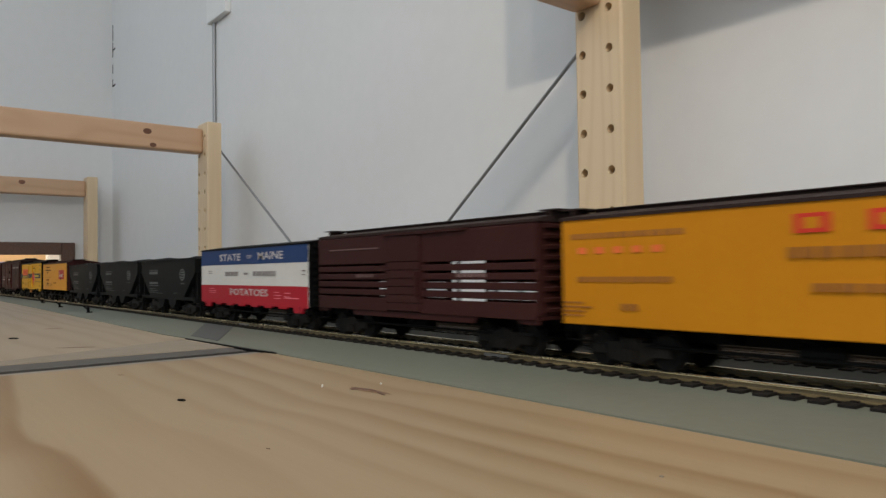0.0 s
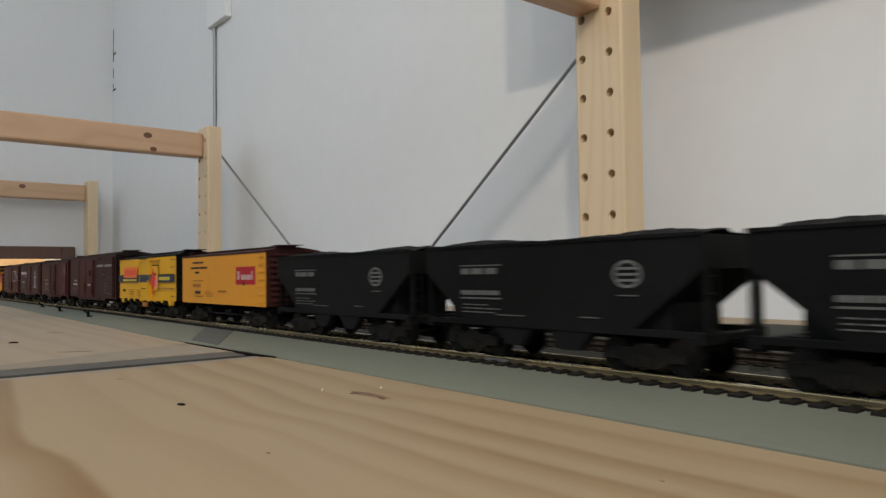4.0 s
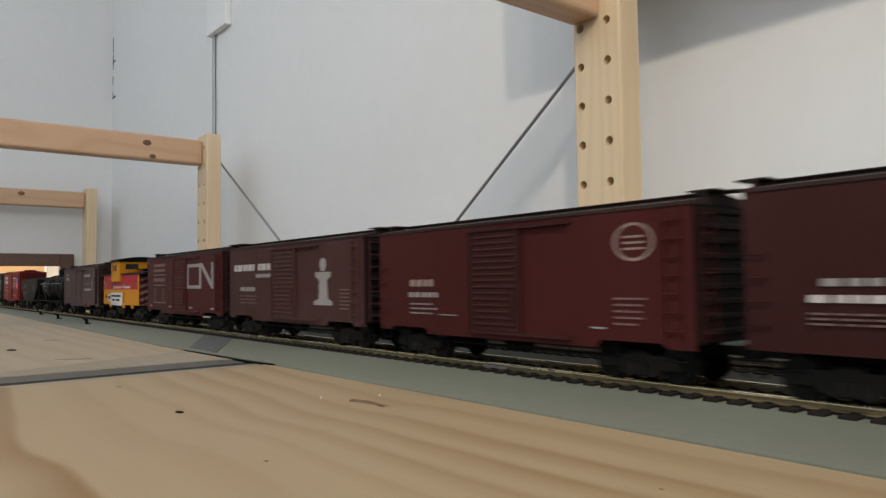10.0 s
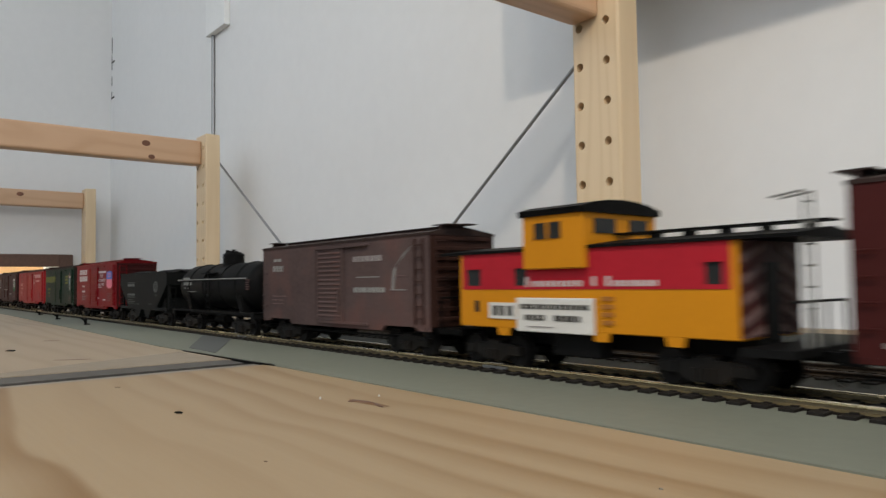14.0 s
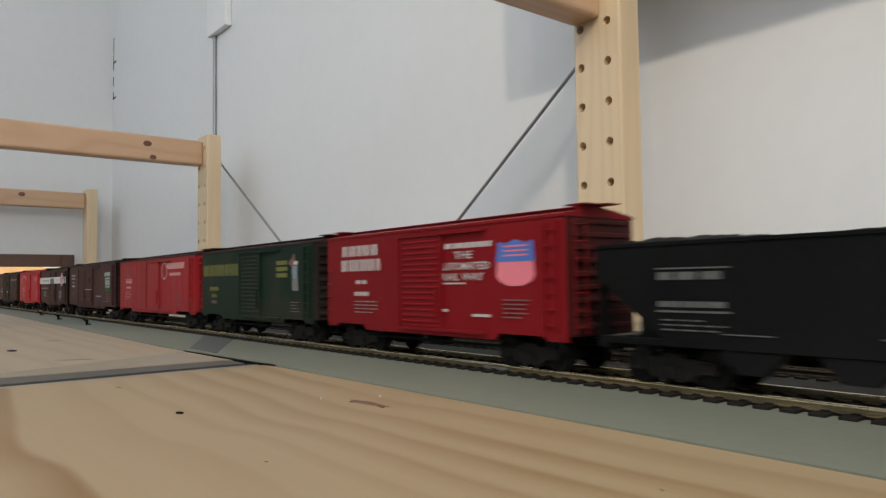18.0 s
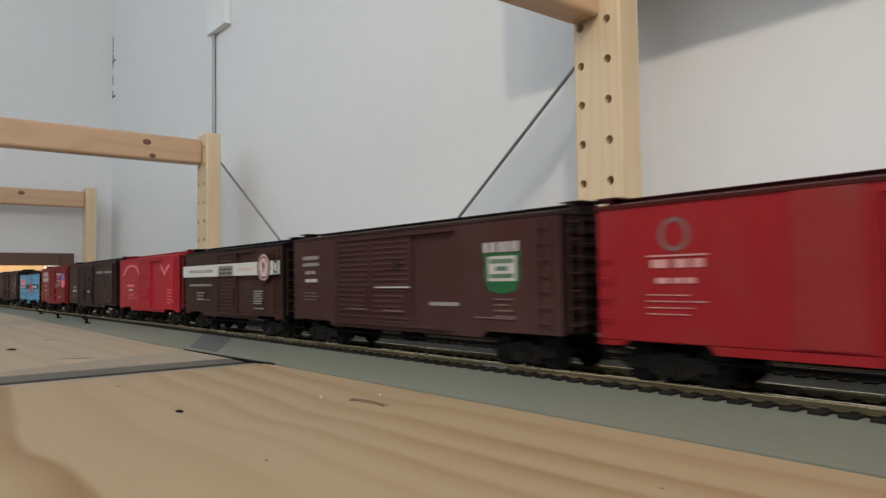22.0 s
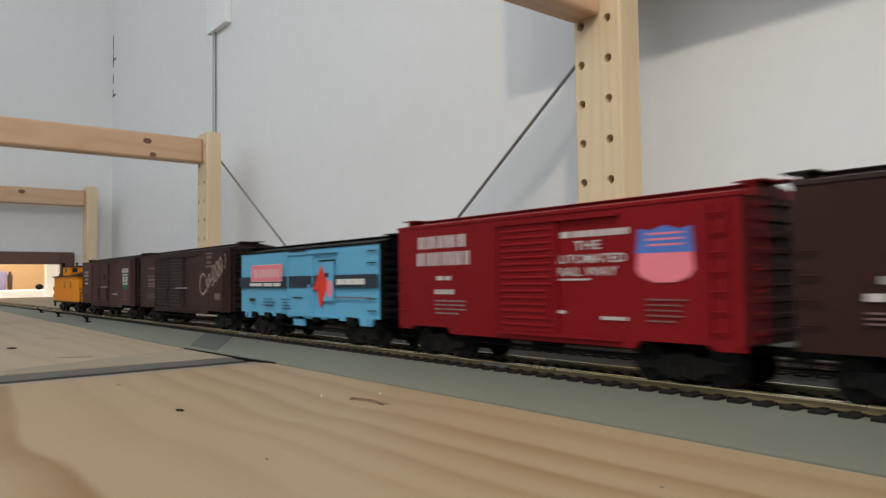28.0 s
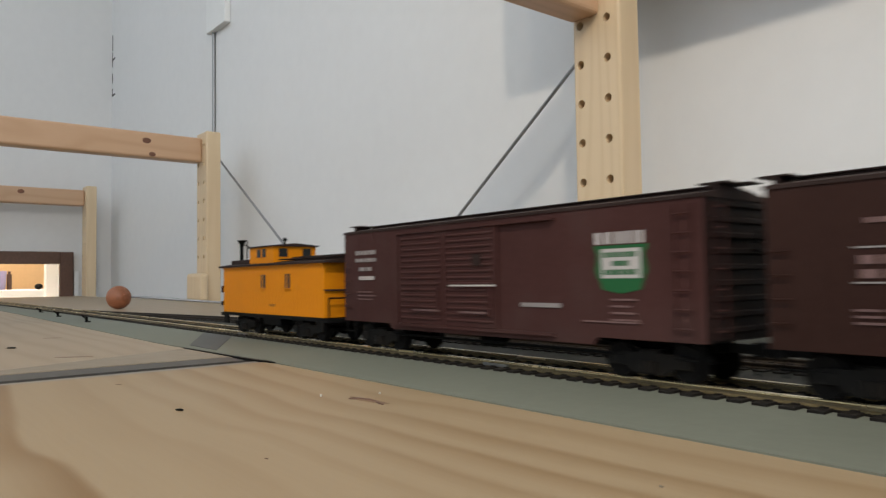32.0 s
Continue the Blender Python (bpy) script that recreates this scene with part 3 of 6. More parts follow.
def drilled_post():
    bm = box(B(), -POST_W, 0, 0, POST_D, -0.88, POST_TOP, 0.0022, 2)
    src = bpy.data.meshes.new("post")
    bm.to_mesh(src)
    bm.free()
    cut = B()
    for k in range(12):
        z = 0.2336 + 0.032 - 0.032 * k
        if z < -0.1:
            break
        for x in (-0.0390, -0.0123):
            rod(cut, (x, -0.005, z), (x, 0.012, z), 0.0036, 14)
    cm = bpy.data.meshes.new("cut")
    cut.to_mesh(cm)
    cut.free()
    a, c = new("post", src), new("cutter", cm)
    md = a.modifiers.new("holes", "BOOLEAN")
    md.object, md.operation, md.solver = c, "DIFFERENCE", "EXACT"
    dg = bpy.context.evaluated_depsgraph_get()
    out = bpy.data.meshes.new_from_object(a.evaluated_get(dg))
    bpy.data.objects.remove(a)
    bpy.data.objects.remove(c)
    out.materials.clear()
    out.materials.append(M["post"])
    return out


post_mesh = drilled_post()
for k, x in enumerate((-0.3355, -1.1950, -2.0475, 0.5205)):
    fr = thing("shelf_frame", "pine shelf side frame with drilled posts and a rung", "shelf frame", pose(x, POST_F, 0), group="shelf frames")
    part("post", None, None, fr, mesh=post_mesh)
    p2 = part("post", None, None, fr, mesh=post_mesh)
    p2.location = (0, -0.535, 0)
    rung = part("rung", box(B(), -POST_W, -POST_W + 0.0285, -0.506, 0, 0.2373, 0.2794, 0.004, 3), "rung", fr, "warm pine rung with knots")
    if k < 3:
        kn = B()
        for y, z, r in ((-0.093, 0.2648, 0.0066), (-0.084, 0.2430, 0.0052)) if k == 1 else ((-0.148, 0.2668, 0.0075),):
            m = Matrix.Translation((-POST_W + 0.0286, y, z)) @ Matrix.Rotation(radians(90), 4, "Y") @ Matrix.Diagonal((0.75, 1.1, 1, 1))
            bmesh.ops.create_cone(kn, cap_ends=True, segments=14, radius1=r, radius2=r * 0.85, depth=0.0004, matrix=m)
        part("knot", kn, "knot", rung, "dark brown knot")

# steel cross brace behind the posts of the middle bay
BRACE = 0.487
br = thing("cross_brace", "thin grey steel cross brace between shelf posts", "brace", pose(0, 0, 0))
part("brace_rod", rod(B(), (-0.372, BRACE, 0.2475), (-1.267, BRACE, -0.42), 0.0017, 10), "steel", br)
part("brace_rod", rod(B(), (-1.254, BRACE + 0.004, 0.2570), (-0.208, BRACE + 0.004, -0.42), 0.0019, 10), "steel", br)
for x in (-0.372, -1.256):
    part("bracket", box(B(), x - 0.006, x + 0.006, POST_F + POST_D, BRACE + 0.004, 0.240, 0.256, 0.001), "steel", br)

# unseen box added above the posts, sized so that its shadow falls on the wall
cb = thing("shade_box", "unseen white box on the shelf posts that shades the wall", "cupboard", pose(0, 0, 0))
part("shade_box_body", box(B(), -0.446, 1.5, 0.440, WALL - 0.001, POST_TOP, 0.75, 0.002), "white", cb)

# steel conduit with a white box on the wall
cd = thing("conduit", "grey steel conduit running up to a white wall box", "conduit", pose(0, 0, 0))
part("pipe", rod(B(), (-1.3735, WALL - 0.0036, -0.3), (-1.3735, WALL - 0.0036, 0.530), 0.0034, 12), "steel", cd)
part("wall_box", box(B(), -1.392, -1.297, WALL - 0.0125, WALL, 0.526, 0.70, 0.002, 2), "white", cd, "white plastic wall box")

# broken dark line with ticks in the corner of the walls
mk = thing("wall_mark", "broken dark line with cross ticks on the wall", "mark", pose(0, 0, 0))
for z0, z1 in ((0.690, 0.735), (0.643, 0.685), (0.597, 0.623), (0.561, 0.580)):
    part("dash", box(B(), -2.140, -2.136, WALL - 0.0008, WALL, z0, z1), "letter_black", mk)
for z in (0.6635, 0.5615):
    part("tick", box(B(), -2.143, -2.112, WALL - 0.0008, WALL, z - 0.0028, z + 0.0018), "letter_black", mk)

# block at the foot of a post, batten beside the opening
tagged(part("wood_block", box(B(), -1.250, -1.180, 0.434, 0.4486, TOP, 0.0455, 0.006, 3), "post"), "rounded pine block at the foot of a shelf post", "wood block")
tagged(part("white_batten", box(B(), -2.142, -2.134, 0.4395, 0.4515, -0.02, 0.066, 0.001), "white"), "white batten leaning beside the opening", "batten")

# things in the room beyond
tagged(part("white_post", box(B(), -2.40, -2.36, 0.412, 0.452, -0.03, 0.16, 0.003), "white"), "white painted post beyond the opening", "post")
tagged(part("side_table", box(B(), -2.95, -2.42, 0.305, 0.62, -0.05, 0.0150, 0.002), "white"), "bright white table top beyond the opening", "table")
cup = B()
bmesh.ops.create_cone(cup, cap_ends=True, segments=20, radius1=0.022, radius2=0.026, depth=0.062, matrix=Matrix.Translation((-2.75, 0.338, 0.046)))
tagged(part("plastic_tub", cup, "purple", smooth=False), "lilac plastic tub on a white table", "tub")
tagged(part("dark_bottle", rod(rod(B(), (-2.75, 0.371, 0.015), (-2.75, 0.371, 0.066), 0.0075, 12), (-2.75, 0.371, 0.066), (-2.75, 0.371, 0.076), 0.004, 10), "brownwood"), "dark brown bottle on a white table", "bottle")
lump = B()
bmesh.ops.create_icosphere(lump, subdivisions=2, radius=0.012, matrix=Matrix.Translation((-2.55, 0.424, 0.0245)) @ Matrix.Diagonal((1.2, 1.0, 0.8, 1)))
tagged(part("black_bag", lump, "black"), "small black bag on a white table", "bag")
lump = B()
for dx, dy, r in ((0, 0, 0.012), (0.01, 0.018, 0.010), (-0.01, -0.014, 0.009), (0.0, -0.03, 0.008)):
    bmesh.ops.create_icosphere(lump, subdivisions=2, radius=r, matrix=Matrix.Translation((-2.27 + dx, 0.375 + dy, -0.014)) @ Matrix.Diagonal((1.2, 1.1, 0.8, 1)))
tagged(part("crumpled_paper", lump, "white"), "crumpled white paper on the shelf beyond", "paper")
structure("sill_board", box(B(), -2.42, END, 0.300, 0.46, -0.05, -0.0215), "white", "white sill board in the opening", "sill")

# wooden ball on a thin rod
bl = thing("ball_rod", "brown wooden ball on a thin grey steel rod", "ball rod", pose(-0.945, 0.2450, TOP + 0.0145))
bm = B()
bmesh.ops.create_uvsphere(bm, u_segments=28, v_segments=16, radius=0.0145)
part("ball", bm, "ball", bl, smooth=True)
part("rod", rod(B(), (0.004, 0.011, 0.001), (0.105, 0.146, -0.0128), 0.0015, 8), "steel", bl)
part("tip", rod(B(), (0.012, 0.003, 0.001), (0.0150, 0.004, 0.001), 0.003, 12), "ball", bl)

# black switch stands beside the track
for x, y, h in ((-0.640, 0.1412, 0.0045), (-0.775, 0.1455, 0.0045), (-0.915, 0.1540, 0.004)):
    sw = thing("switch_stand", "small black switch stand beside the track", "switch stand", pose(x, y, GREY), group="switch stands")
    part("base", box(B(), -0.0012, 0.0012, -0.0012, 0.003, 0, 0.0010, 0.0002), "black", sw)
    part("post", rod(B(), (0, 0, 0.0008), (0, 0, h), 0.0011, 8), "black", sw)
    part("lever", rod(B(), (0, 0, h - 0.002), (0.004, -0.004, h + 0.001), 0.0007, 6), "black", sw)

# crumbs and marks on the boards
def crumb(name, label, x, y, sx, sy, sz, mat, rz, base=TOP):
    bm = B()
    bmesh.ops.create_icosphere(bm, subdivisions=2, radius=1.0)
    rng = random.Random(int(abs(x * 9000 + y * 700)))
    for v in bm.verts:
        v.co = v.co * (0.8 + 0.35 * rng.random())
        v.co = Vector((v.co.x * sx, v.co.y * sy, max(v.co.z, -0.6) * sz))
    ob = part(name, bm, mat)
    ob.matrix_world = pose(x, y, base + 0.55 * sz, 0, 0, rz)
    return tagged(ob, label, name.replace("_", " "))

crumb("black_chip", "small black chip lying on the pine board", -0.1783, 0.0604, 0.0012, 0.0004, 0.0004, "black", 30)
crumb("black_chip", "small black chip lying on the pine board", -0.4118, 0.0568, 0.0028, 0.0008, 0.0005, "black", 45)
crumb("wood_splinter", "brown wood splinter lying on the pine board", -0.1600, 0.1026, 0.0052, 0.0005, 0.0003, "brownwood", 10)
crumb("wood_splinter", "brown wood splinter lying on the pine board", -0.1530, 0.1022, 0.0030, 0.0005, 0.0003, "brownwood", -14)
crumb("wood_splinter", "brown wood splinter lying on the pine board", -0.1630, 0.1010, 0.0016, 0.0004, 0.0003, "brownwood", 40)
crumb("white_crumb", "tiny white crumb on the pine board", -0.1728, 0.0965, 0.0003, 0.0003, 0.0005, "cream", 0)
crumb("white_crumb", "tiny white crumb on the pine board", -0.1657, 0.1109, 0.0004, 0.0003, 0.0003, "cream", 0)
crumb("white_crumb", "tiny white crumb on the pine board", -0.0635, 0.0925, 0.0004, 0.0002, 0.0002, "dust", 0)
crumb("wood_fleck", "flat brown fleck on the pine board", -0.3415, 0.0708, 0.0090, 0.0013, 0.0001, "brownwood", 61)
crumb("wood_fleck", "flat brown fleck on the pine board", -0.4730, 0.0860, 0.0050, 0.0016, 0.0001, "brownwood", 70)
crumb("wood_fleck", "flat brown fleck on the pine board", -0.2374, 0.0617, 0.0012, 0.0003, 0.0001, "brownwood", 40)
crumb("resin_stain", "flat rust-brown resin stain on the pine board", -0.1585, 0.1026, 0.0085, 0.0016, 0.00008, "stain", 4)
crumb("wood_fleck", "flat brown fleck on the pine board", -0.1193, 0.0557, 0.0005, 0.0002, 0.0001, "brownwood", 20)


# ---- the train ----
CAR_W = 0.0325
WHEEL_R = 0.0050


def truck_meshes():
    frame = B()
    for s in (-1, 1):
        y0, y1 = (s * 0.0098, s * 0.0118) if s > 0 else (-0.0118, -0.0098)
        prism(frame, [(-0.0135, 0.0042), (-0.0135, 0.0066), (-0.0085, 0.0074), (0.0085, 0.0074), (0.0135, 0.0066), (0.0135, 0.0042), (0.0088, 0.0042), (0.0042, 0.0016), (-0.0042, 0.0016), (-0.0088, 0.0042)], y0, y1)
        for x in (-0.0108, 0.0108):
            box(frame, x - 0.0024, x + 0.0024, s * 0.0118 - 0.0006, s * 0.0118 + 0.0008, 0.0036, 0.0066, 0.0003)
        for x in (-0.0018, 0.0, 0.0018):
            rod(frame, (x, s * 0.0124, 0.0022), (x, s * 0.0124, 0.0054), 0.0008, 6)
    box(frame, -0.0035, 0.0035, -0.0118, 0.0118, 0.0052, 0.0085, 0.0004)
    a = bpy.data.meshes.new("truck")
    frame.to_mesh(a)
    frame.free()
    a.materials.append(M["truck"])
    ws = B()
    rod(ws, (0, -0.011, 0), (0, 0.011, 0), 0.0011, 8)
    for s in (-1, 1):
        rod(ws, (0, s * 0.0073, 0), (0, s * 0.0082, 0), WHEEL_R + 0.0007, 20)
        rod(ws, (0, s * 0.0082, 0), (0, s * 0.0100, 0), WHEEL_R, 20, WHEEL_R * 0.97)
        for q in range(4):
            g = q * math.pi / 2
            rod(ws, (0.0028 * math.cos(g), s * 0.0100, 0.0028 * math.sin(g)), (0.0028 * math.cos(g), s * 0.0102, 0.0028 * math.sin(g)), 0.0007, 6)
    w = bpy.data.meshes.new("wheelset")
    ws.to_mesh(w)
    ws.free()
    w.materials.append(M["wheel"])
    return a, w


TRUCK, WHEELSET = truck_meshes()
bm = B()
box(bm, -0.006, 0.004, -0.0011, 0.0011, -0.0012, 0.0012, 0.0003)
prism(bm, [(0.004, -0.0018), (0.0066, -0.0018), (0.0072, 0.0), (0.0066, 0.0018), (0.004, 0.0018)], -0.0016, 0.0018)
rod(bm, (0.003, -0.0008, -0.001), (0.0045, -0.0012, -0.0068), 0.0004, 6)
COUPLER = bpy.data.meshes.new("coupler")
bm.to_mesh(COUPLER)
bm.free()
COUPLER.materials.append(M["black"])
wheels = []
cars = []


def car_base(name, label, category, left, length, truck_in=0.0205):
    car = thing(name, label, category, pose(left + length / 2, TRACK, RAIL_TOP), group="freight train")
    for s in (-1, 1):
        t = part("truck", None, None, car, mesh=TRUCK)
        t.location = (s * (length / 2 - truck_in), 0, 0)
        for w in (-1, 1):
            ws = part("wheelset", None, None, t, mesh=WHEELSET)
            ws.location = (w * 0.0108, 0, WHEEL_R)
            wheels.append(ws)
        c = part("coupler", None, None, car, mesh=COUPLER)
        c.location = (s * (length / 2 + 0.0005), 0, 0.0092)
        c.rotation_euler = (0, 0, 0 if s > 0 else math.pi)
    cars.append(car)
    return car


class Side:
    """The side that faces the aisle: places flat lettering by marks along its length and fractions of its height.
    The marks run from 0 at the rear to 1 at the fore end as the camera sees them, wide > 1 undoes the perspective and
    spaces those near the rear wider."""

    def __init__(self, car, length, z0, z1, y=-CAR_W / 2, wide=1.0):
        self.car, self.length, self.z0, self.z1, self.y, self.n, self.wide = car, length, z0, z1, y, 0, wide

    def at(self, u, v):
        return (u * self.wide / (1 + u * (self.wide - 1)) - 0.5) * self.length, self.z0 + v * (self.z1 - self.z0)

    def lift(self):
        self.n += 1
        return self.y - 0.00016 - 0.00002 * self.n

    def rect(self, name, u0, u1, v0, v1, mat, label="", slant=0.0):
        (x0, za), (x1, zb) = self.at(u0, v0), self.at(u1, v1)
        k = slant * (zb - za)
        return part(name, prism(B(), [(x0, za), (x1, za), (x1 + k, zb), (x0 + k, zb)], self.lift(), self.y + 0.00005), mat, self.car, label)

    def bars(self, u0, u1, v0, v1, n, mat, label="", gap=0.28, seed=1):
        """Lettering too fine to read: a row of small bars."""
        rng = random.Random(seed * 77 + n)
        bm, y = B(), self.lift()
        w = [0.7 + 0.6 * rng.random() for _ in range(n)]
        tot, u = sum(w), u0
        for k in w:
            du = (u1 - u0) * k / tot
            (x0, za), (x1, zb) = self.at(u, v0), self.at(u + du * (1 - gap), v1)
            yb = self.y + 0.00005
            if zb - za > 0.0026 and x1 - x0 > 0.0016:
                # large letters: a pair of narrow bars each
                t = 0.38 * (x1 - x0)
                box(bm, x0, x0 + t, y, yb, za, zb)
                box(bm, x1 - t, x1, y, yb, za, zb)
            else:
                box(bm, x0, x1, y, yb, za, zb)
            u += du
        return part("lettering", bm, mat, self.car, label)

    def lines(self, u0, u1, v0, v1, n, mat, fill=0.5, seed=1):
        rng = random.Random(seed * 31 + n)
        bm, y = B(), self.lift()
        for i in range(n):
            a = v0 + (v1 - v0) * i / n
            end = u0 + (u1 - u0) * (0.65 + 0.35 * rng.random())
            u = u0
            # short words with gaps between them
            while u < end:
                du = (u1 - u0) * (0.10 + 0.22 * rng.random())
                (x0, za), (x1, zb) = self.at(u, a), self.at(min(u + du, end), a + (v1 - v0) / n * fill * 0.8)
                box(bm, x0, x1, y, self.y + 0.00005, za, zb)
                u += du + (u1 - u0) * 0.06
        return part("lettering", bm, mat, self.car)

    def disc(self, name, u, v, ru, mat, label="", seg=24, inner=0.0, squash=1.0):
        x, z = self.at(u, v)
        r, bm, y = ru * self.length, B(), self.lift()
        if inner:
            for i in range(seg):
                a, b = 2 * math.pi * i / seg, 2 * math.pi * (i + 1) / seg
                q = [(x + r * f * math.cos(g), z + r * f * squash * math.sin(g)) for f, g in ((1, a), (1, b), (inner, b), (inner, a))]
                f = [bm.verts.new((px, y, pz)) for px, pz in q]
                bm.faces.new(f)
        else:
            prism(bm, [(x + r * math.cos(2 * math.pi * i / seg), z + r * squash * math.sin(2 * math.pi * i / seg)) for i in range(seg)], y, self.y + 0.00005)
        return part(name, bm, mat, self.car, label)

    def poly(self, name, pts, mat, label=""):
        return part(name, prism(B(), [self.at(u, v) for u, v in pts], self.lift(), self.y + 0.00005), mat, self.car, label)

    def words(self, text, u0, u1, v0, v1, mat, label=""):
        """Legible words, in the built-in font, stretched to their box."""
        cu = bpy.data.curves.new("words", "FONT")
        cu.body, cu.size, cu.resolution_u, cu.offset = text, 1.0, 2, 0.012
        ob = bpy.data.objects.new("words", cu)
        scene.collection.objects.link(ob)
        dg = bpy.context.evaluated_depsgraph_get()
        me = bpy.data.meshes.new_from_object(ob.evaluated_get(dg))
        bpy.data.objects.remove(ob)
        xs, ys = [v.co.x for v in me.vertices], [v.co.y for v in me.vertices]
        (x0, za), (x1, zb) = self.at(u0, v0), self.at(u1, v1)
        y = self.lift()
        for v in me.vertices:
            v.co = (x0 + (v.co.x - min(xs)) / (max(xs) - min(xs)) * (x1 - x0), y, za + (v.co.y - min(ys)) / (max(ys) - min(ys)) * (zb - za))
        me.materials.clear()
        me.materials.append(M[mat])
        return part("lettering", None, None, self.car, label, mesh=me)


def roof_pts(w, z1, rise):
    return [(-w / 2 - 0.0004, z1 - 0.0006), (-w / 2 - 0.0004, z1 + 0.0003), (-w * 0.25, z1 + rise * 0.62), (0, z1 + rise), (w * 0.25, z1 + rise * 0.62), (w / 2 + 0.0004, z1 + 0.0003), (w / 2 + 0.0004, z1 - 0.0006)]


def ladder(car, x, z0, z1, y, rungs, mat, name="ladder"):
    bm = B()
    for dx in (-0.0026, 0.0026):
        box(bm, x + dx - 0.00025, x + dx + 0.00025, y - 0.0008, y, z0, z1)
    for i in range(rungs):
        z = z0 + (z1 - z0) * (i + 0.5) / rungs
        rod(bm, (x - 0.0026, y - 0.0007, z), (x + 0.0026, y - 0.0007, z), 0.00022, 6)
    return part(name, bm, mat, car)


def boxcar(name, label, category, left, length, body, roof, z0=0.0113, z1=0.0488, door=None, door_mat=None, rise=0.0028, sill="step", end=None, walk_mat=None, ribs=True, panels=0, ladders="rungs", ladder_mat=None, walk_on=True, wide=1.0, sill_mat=None, hollow=False):
    car = car_base(name, label, category, left, length)
    h, w = length / 2, CAR_W
    # brown and maroon cars get ends darkened in colour for the gap's shade
    end = end or ("endshade" if body in ("mineral", "maroon", "brown", "chocolate") and not hollow else body)
    bm = B()
    if hollow:
        box(bm, -h, h, -w / 2 + 0.001, w / 2 - 0.001, z0, z0 + 0.0012)
        box(bm, -h, -h + 0.0012, -w / 2, w / 2, z0 + 0.0012, z1, 0.0003)
        box(bm, h - 0.0012, h, -w / 2, w / 2, z0 + 0.0012, z1, 0.0003)
        box(bm, -h + 0.0012, h - 0.0012, -w / 2, w / 2, z1 - 0.0012, z1)
    else:
        box(bm, -h, h, -w / 2, w / 2, z0, z1, 0.0003)
    if end != body:
        for y0, y1 in ((-w / 2 - 0.00006, -w / 2 + 0.0004), (w / 2 - 0.0004, w / 2 + 0.00006)):
            part("side_panel", box(B(), -h, h, y0, y1, z0, z1), body, car)
    # riveted seams between the side sheets
    main = part("body", bm, end, car)
    n = panels or round(length / 0.0118)
    seam = None
    for i in range(1, n):
        if seam is None:
            o = part("seam", box(B(), -0.00025, 0.00025, -w / 2 - 0.00010, -w / 2 + 0.0002, z0 + 0.0006, z1 - 0.0006), body, main)
            seam = o.data
        else:
            o = part("seam", None, None, main, mesh=seam)
        o.location.x = -h + length * i / n
    a = min(0.034, h * 0.42)
    ya, yb = -w / 2 - 0.0001, -w / 2 + 0.0012
    if sill == "step":
        part("side_sill", prism(B(), [(-h + a, z0), (-h + a + 0.002, z0 - 0.0022), (h - a - 0.002, z0 - 0.0022), (h - a, z0)], ya, yb), body, car)
    if sill == "step" and (length < 0.16 or body == "brightred"):
        part("sill_tab", prism(B(), [(-h + 0.0003, z0), (-h + 0.0003, z0 - 0.0014), (-h + 0.008, z0 - 0.0014), (-h + 0.010, z0)], ya, yb), body, car)
        part("sill_tab", prism(B(), [(h - 0.010, z0), (h - 0.008, z0 - 0.0014), (h - 0.0003, z0 - 0.0014), (h - 0.0003, z0)], ya, yb), body, car)
    if sill == "tabs":
        for i in range(8):
            x = -h + 0.002 + (length - 0.004) * (i + 0.5) / 8
            d = 0.0032 if i in (0, 7) else 0.0016
            part("sill_tab", prism(B(), [(x - 0.0055, z0), (x - 0.004, z0 - d), (x + 0.004, z0 - d), (x + 0.0055, z0)], ya, yb), sill_mat or body, car)
    part("roof", prism_x(B(), roof_pts(w, z1, rise), -h - 0.0004, h + 0.0004), roof, car)
    bm = B()
    for i in range(11):
        x = -h + 0.002 + (length - 0.004) * i / 10
        pts = [(y, z + 0.0001) for y, z in roof_pts(w - 0.001, z1, rise)[1:6]]
        prism_x(bm, pts + [(pts[-1][0], pts[-1][1] - 0.0003), (0, pts[2][1] - 0.0006), (pts[0][0], pts[0][1] - 0.0003)], x - 0.0003, x + 0.0003)
    part("roof_rib", bm, roof, car)
    if walk_on:
        bm = B()
        box(bm, -h - 0.0055, h + 0.0055, -0.0032, 0.0032, z1 + rise + 0.0004, z1 + rise + 0.0008, 0.0001)
        box(bm, -h + 0.001, h - 0.001, -0.0024, 0.0024, z1 + rise - 0.0008, z1 + rise + 0.0004)
        part("running_board", bm, walk_mat or roof, car)
        for s in (-1, 1):
            bm = B()
            box(bm, s * h - 0.005, s * h + 0.003, -0.0105, -0.0030, z1 + rise + 0.0003, z1 + rise + 0.0007)
            box(bm, s * h - 0.001, s * h, -0.0105, -0.0030, z1 + 0.0004, z1 + rise + 0.0003)
            part("end_platform", bm, walk_mat or roof, car)
    for s in (-1, 1):
        bm = B()
        xs = sorted((s * h, s * (h + 0.0009)))
        for i in range(9):
            z = z0 + 0.003 + (z1 - z0 - 0.005) * i / 8
            box(bm, xs[0], xs[1], -w / 2 + 0.0025, w / 2 - 0.0025, z - 0.0009, z + 0.0009, 0.0004)
        part("end_corrugation", bm, end, car)
    # ladders at the fore end, grab irons at the rear end
    lm = ladder_mat or body
    if ladders:
        ladder(car, h - 0.0058, z0 + 0.001, z1 - 0.002, -w / 2 - 0.0001, 7, lm)
        for i in range(4):
            z = z0 + 0.006 + i * 0.0055
